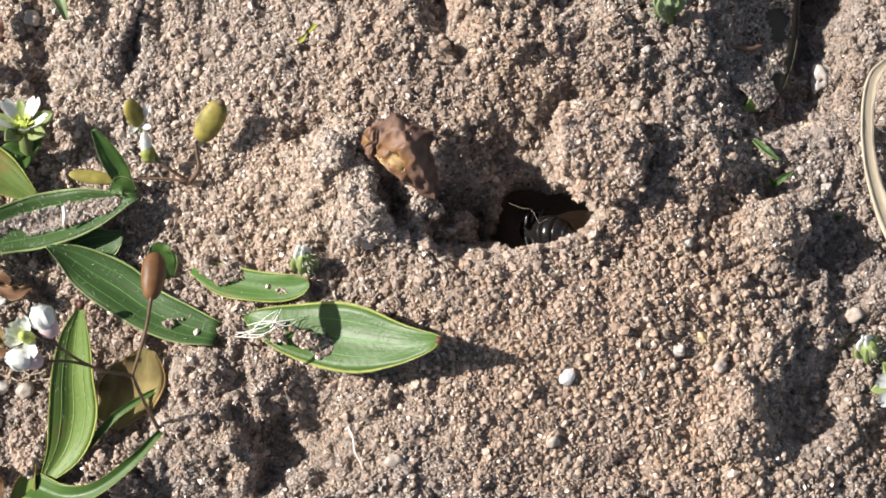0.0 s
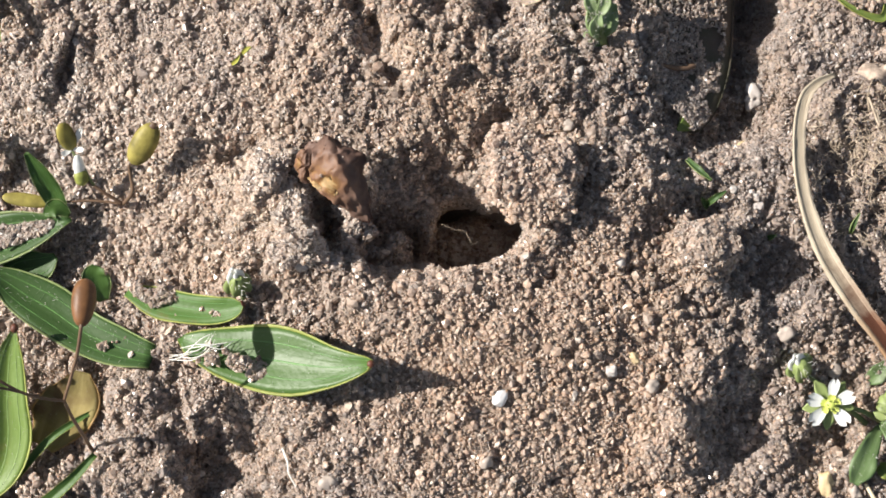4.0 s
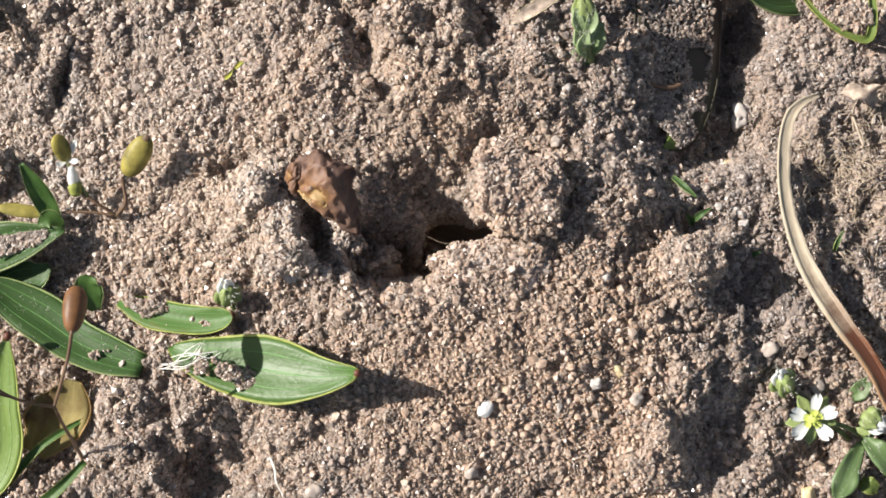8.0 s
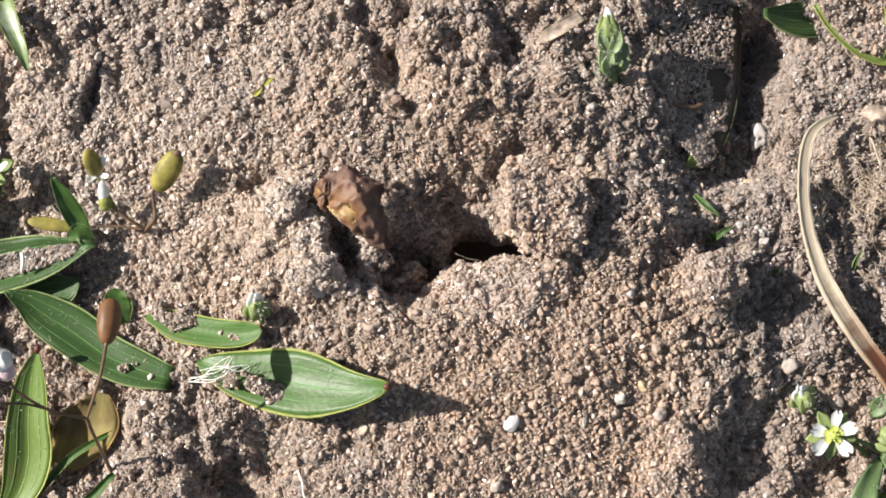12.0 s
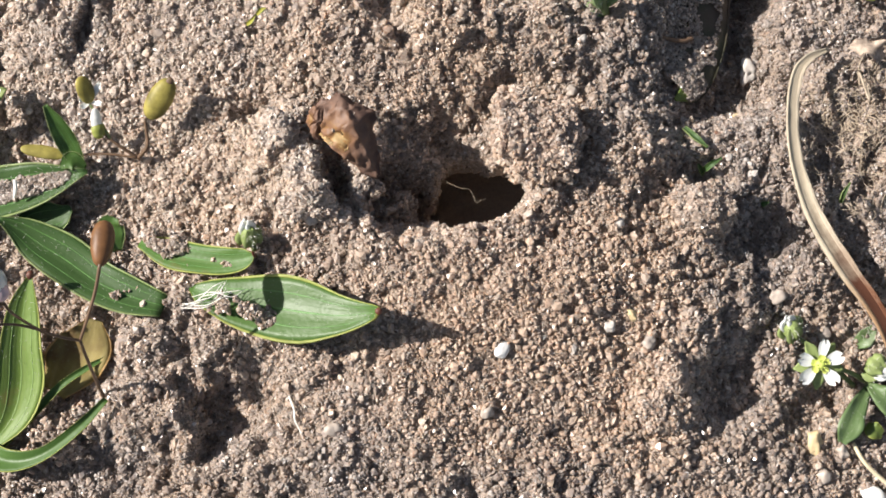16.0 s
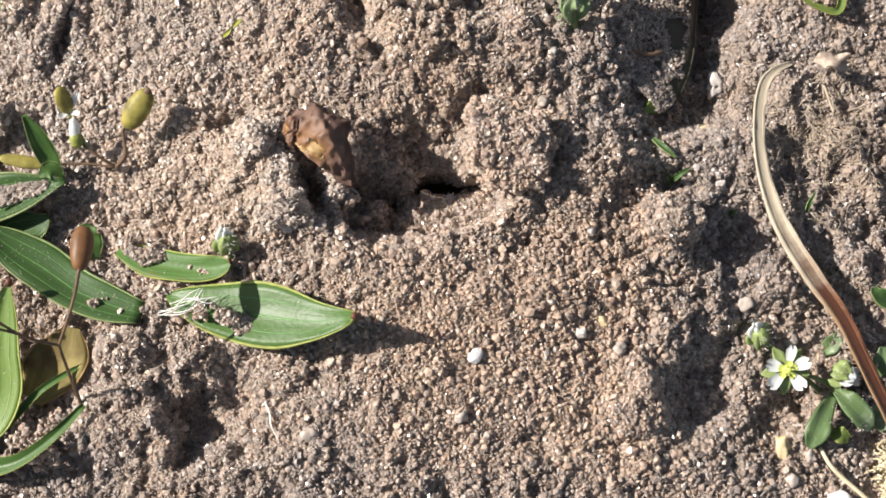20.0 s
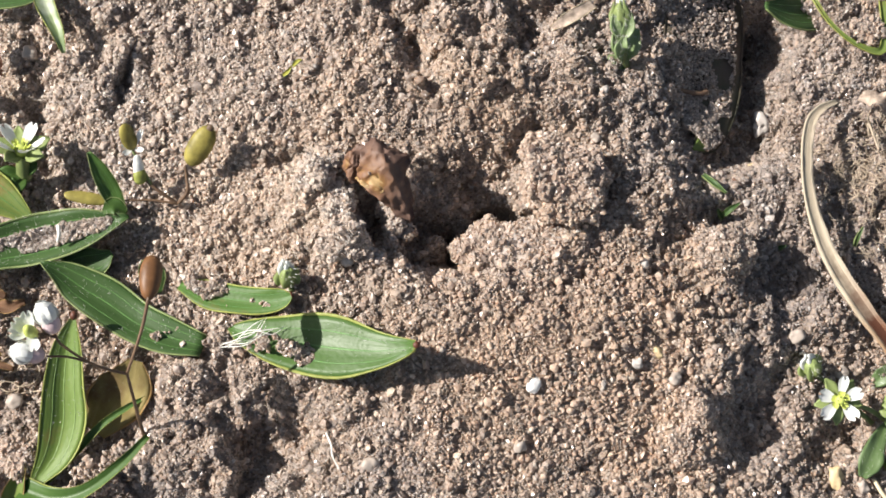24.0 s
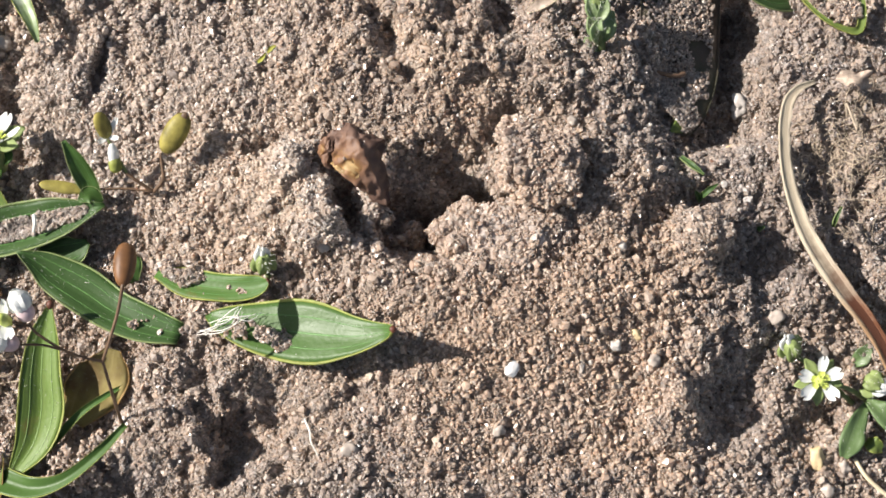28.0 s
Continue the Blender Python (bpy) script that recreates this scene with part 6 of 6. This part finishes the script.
# ---- what moves: the bee and the soil that it pushes out ----
def bee():
    at = (0.0136, 0.0042, 0.0013)
    root = thing("mining_bee", at, "glossy black mining bee backing down into its burrow", "bee")
    L = lambda p: tuple(np.array(p) - np.array(at))
    tail, chest = (0.0169, 0.0032, 0.0018), (0.0113, 0.0044, -0.0007)
    line = smooth_line([L(chest), L((0.0137, 0.0041, 0.0012)), L(tail)], 6)
    for k in range(6):
        a, b = line[k], line[k + 1]
        w = 0.0024 * (0.72, 0.95, 1.0, 0.93, 0.75, 0.45)[k]
        w2 = 0.0024 * (0.95, 1.0, 0.93, 0.75, 0.45, 0.12)[k]
        seg = part("abdomen_segment", tube([tuple(a - (b - a) * 0.15), tuple(a), tuple((a + b) / 2), tuple(b)], [w * 0.9, w, (w + w2) / 2 * 1.04, w2 * 0.98], 10, 16), CHITIN, root)
        part("hair_band", tube([tuple(a + (b - a) * 0.9), tuple(a + (b - a) * 1.02)], [w2 * 1.03, w2 * 1.02], 3, 16), FUR, seg, "thin brown hair band")
    part("thorax", ellipsoid(L((0.0123, 0.0047, -0.0008)), L((0.0102, 0.0057, -0.0056)), 0.0024, sides=14, rough=0.04), FUR, root, "furry brown thorax")
    part("head", ellipsoid(L((0.0104, 0.0056, -0.0054)), L((0.0096, 0.0062, -0.0082)), 0.0019, sides=12), CHITIN, root)
    for s, tip in ((1, (0.0223, 0.0046, 0.0034)), (-1, (0.0206, 0.0027, 0.0024))):
        ribbon_part("wing", ribbon([L((0.0111, 0.0050, 0.0006)), L(tuple((np.array((0.0109, 0.0054, 0.0019)) + np.array(tip)) / 2)), L(tip)], [0.0006, 0.0018, 0.0006], fold=0.1, thick=0.00005), WING, root, "smoky translucent wing")
    for k in range(6):
        s = -1 if k % 2 else 1
        a = np.array(L((0.0110, 0.0048, -0.0012))) + np.array([-0.0009, 0, -0.0006]) * (k // 2)
        part("leg", tube([tuple(a), tuple(a + np.array([0.0006, s * 0.0026, 0.0006])), tuple(a + np.array([0.0016, s * 0.0032, -0.0012]))], [0.0004, 0.0003, 0.00018], 8, 6), CHITIN, root)
    return root


BEE = bee()
PLUG = (0.0132, 0.0031, 0.0032)


def load(seed, label):
    """A load of loosened soil: one broad crumb in front and smaller ones at its sides, each a rigid piece."""
    out = []
    for k, (dx, dy, half, turn) in enumerate(((0.0010, 0.0, (0.0084, 0.0056, 0.0035), 6), (0.0052, 0.0004, (0.0038, 0.0028, 0.0024), 20), (-0.0046, 0.0012, (0.0046, 0.0036, 0.0030), 24))):
        at = (PLUG[0] + dx, PLUG[1] + dy, PLUG[2])
        out.append(clod("soil_load", at, half, seed + 100 * k, label, SAND_WARM, turn, 0.45, grain=0.00028, category="soil", crumbs_on=6 if k == 0 else 4))
    return out


LOAD = load(2110, "loose tan soil pushed up and out of the burrow")
rod("rootlet", [(0.0069, 0.0072, 0.0035), (0.0087, 0.0064, 0.0035), (0.0099, 0.0062, 0.0035), (0.0104, 0.0055, 0.0035), (0.0109, 0.0044, 0.0035), (0.0116, 0.0047, 0.0035), (0.0122, 0.0049, 0.0035)], 0.000024, 0.000016, ROOT, "hair-thin pale rootlet hanging into the burrow", "rootlet")


def motions():
    def ride(ob, rows):
        x, y, z = ob.location
        walk(ob, [(t, pose(x + a * MM, y + b * MM, z + c * MM, rx, 0, rz)) for t, a, b, c, rx, rz in rows])

    walk(BEE, [(t, pose(BEE.location[0] + a * MM, BEE.location[1] + b * MM, BEE.location[2] + c * MM, 0, p, 0)) for t, a, b, c, p in (
        (0, 0.4, -0.5, -2.2, -12), (0.2, 0.3, -0.5, -2.4, -12), (0.5, -0.6, -0.6, -3.4, -16), (0.8, -1.9, 0.1, -6.0, -24), (1.0, -2.2, 0.6, -10, -28), (1.2, -1.8, 1.2, -14, -30), (2, 0.6, 3.0, -26, -30), (28, 0.6, 3.0, -26, -30))])
    # offsets in mm from the full heap: t, east, north, up, tilt, turn
    ride(LOAD[0], [(0, -1, 2, -32, 0, 0), (3.4, -1, 2, -32, 0, 0), (4.6, -0.6, 1.0, -6, -4, 0), (5.5, 0.4, -1.3, -2.2, -6, 2), (7, 0.4, -1.3, -1.7, -4, 2), (8, 1.5, -1.5, -1.3, -2, 0), (9.5, 1.3, -1.4, -0.6, 0, 0), (10.5, 0, -1.1, -0.2, 0, 0), (11, -0.2, -1.0, -0.1, 0, 0), (11.5, -1, -1.6, -0.4, -6, 2), (13.5, -1.4, -2.6, -2.6, -8, 3), (14.0, -1.5, -2.6, -5.4, -8, 3), (14.5, -1.6, -2.4, -10, -8, 3), (15, -1.2, -2.0, -20, -8, 3), (16, -1.0, -1.2, -28, -8, 3), (18, -1.6, -1.2, -32, -8, 3), (19.0, -1, 1.5, -32, 0, 0), (19.5, -0.4, 1.2, -13, 0, 0), (20, 1.0, 0.2, -8.5, -4, 0), (20.5, 1.6, -0.8, -6.8, -5, 0), (21.5, 1.4, -0.8, -4.6, -4, 0), (23.5, 0, -0.3, -2.0, -3, 0), (25, 0, -0.3, -1.4, -2, 0), (26, 0, -0.2, -1.0, -1, 0), (28, 0, -0.1, -0.7, -1, 0)])
    ride(LOAD[1], [(0, -3, 0, -32, 0, 0), (3.6, -3, 0, -32, 0, 0), (5.5, -0.4, -1.0, -2.2, 0, 5), (8, 0, -0.8, -1.6, 0, 3), (9.5, 0, -0.4, -0.8, 0, 0), (10.5, 0, 0, -0.3, 0, 0), (11.2, 0, -0.6, -0.6, 0, 0), (11.8, -0.5, -2, -3, 0, 0), (13.5, -0.6, -2.6, -6, 0, 0), (16, -0.6, -2.6, -32, 0, 0), (19.2, -3, 0, -32, 0, 0), (20, -0.6, -0.6, -8, 0, 0), (21, 0, -0.6, -4.4, 0, 0), (23.5, 0, -0.3, -1.4, 0, 0), (25, 0, 0, -0.8, 0, 0), (28, 0, 0, -0.3, 0, 0)])
    ride(LOAD[2], [(0, 0, 0, -32, 0, 0), (7, 0, 0, -32, 0, 0), (8.5, 0, -0.6, -7, 0, 0), (9.5, 0, -0.8, -2.6, 0, 0), (10.2, 0, -0.4, -0.9, 0, 0), (11, 0, -0.2, -0.5, 0, 0), (11.4, -0.4, -1.2, -2, 0, 0), (12.2, -0.8, -2.4, -6, 0, 0), (16, -0.8, -2.4, -32, 0, 0), (19.4, 0, 0, -30, 0, 0), (20, 0, -0.2, -9, 0, 0), (20.5, 0, -0.5, -7, 0, 0), (21.5, 0, -0.6, -4.6, 0, 0), (23.5, 0, -0.2, -2.8, 0, 0), (25, 0, 0, -1.8, 0, 0), (28, 0, 0, -1.4, 0, 0)])


# ---- loose sand over the ground: single large grains, then the rest ----
def single_grains(ground, count=290):
    rng = np.random.RandomState(77)
    kinds = []
    for k in range(10):
        me = grains("grain", np.zeros((1, 3)), [1.0], SAND_SINGLE, 300 + k)
        kinds.append(me.data)
        bpy.data.objects.remove(me)
    for k in range(count):
        x, y = rng.normal(0.016, 0.024), rng.normal(-0.012, 0.016)
        r = float(np.clip(rng.lognormal(math.log(0.00048), 0.2), 0.00036, 0.0008))
        ob = new("grain", kinds[k % 10])
        ob.parent = ground
        ob.location = (x, y, z_at(x, y) + 0.35 * r)
        ob.rotation_euler = tuple(rng.uniform(0, 6.28, 3))
        ob.scale = (r, r, r)


single_grains(GROUND)
build_sand(GROUND)
motions()
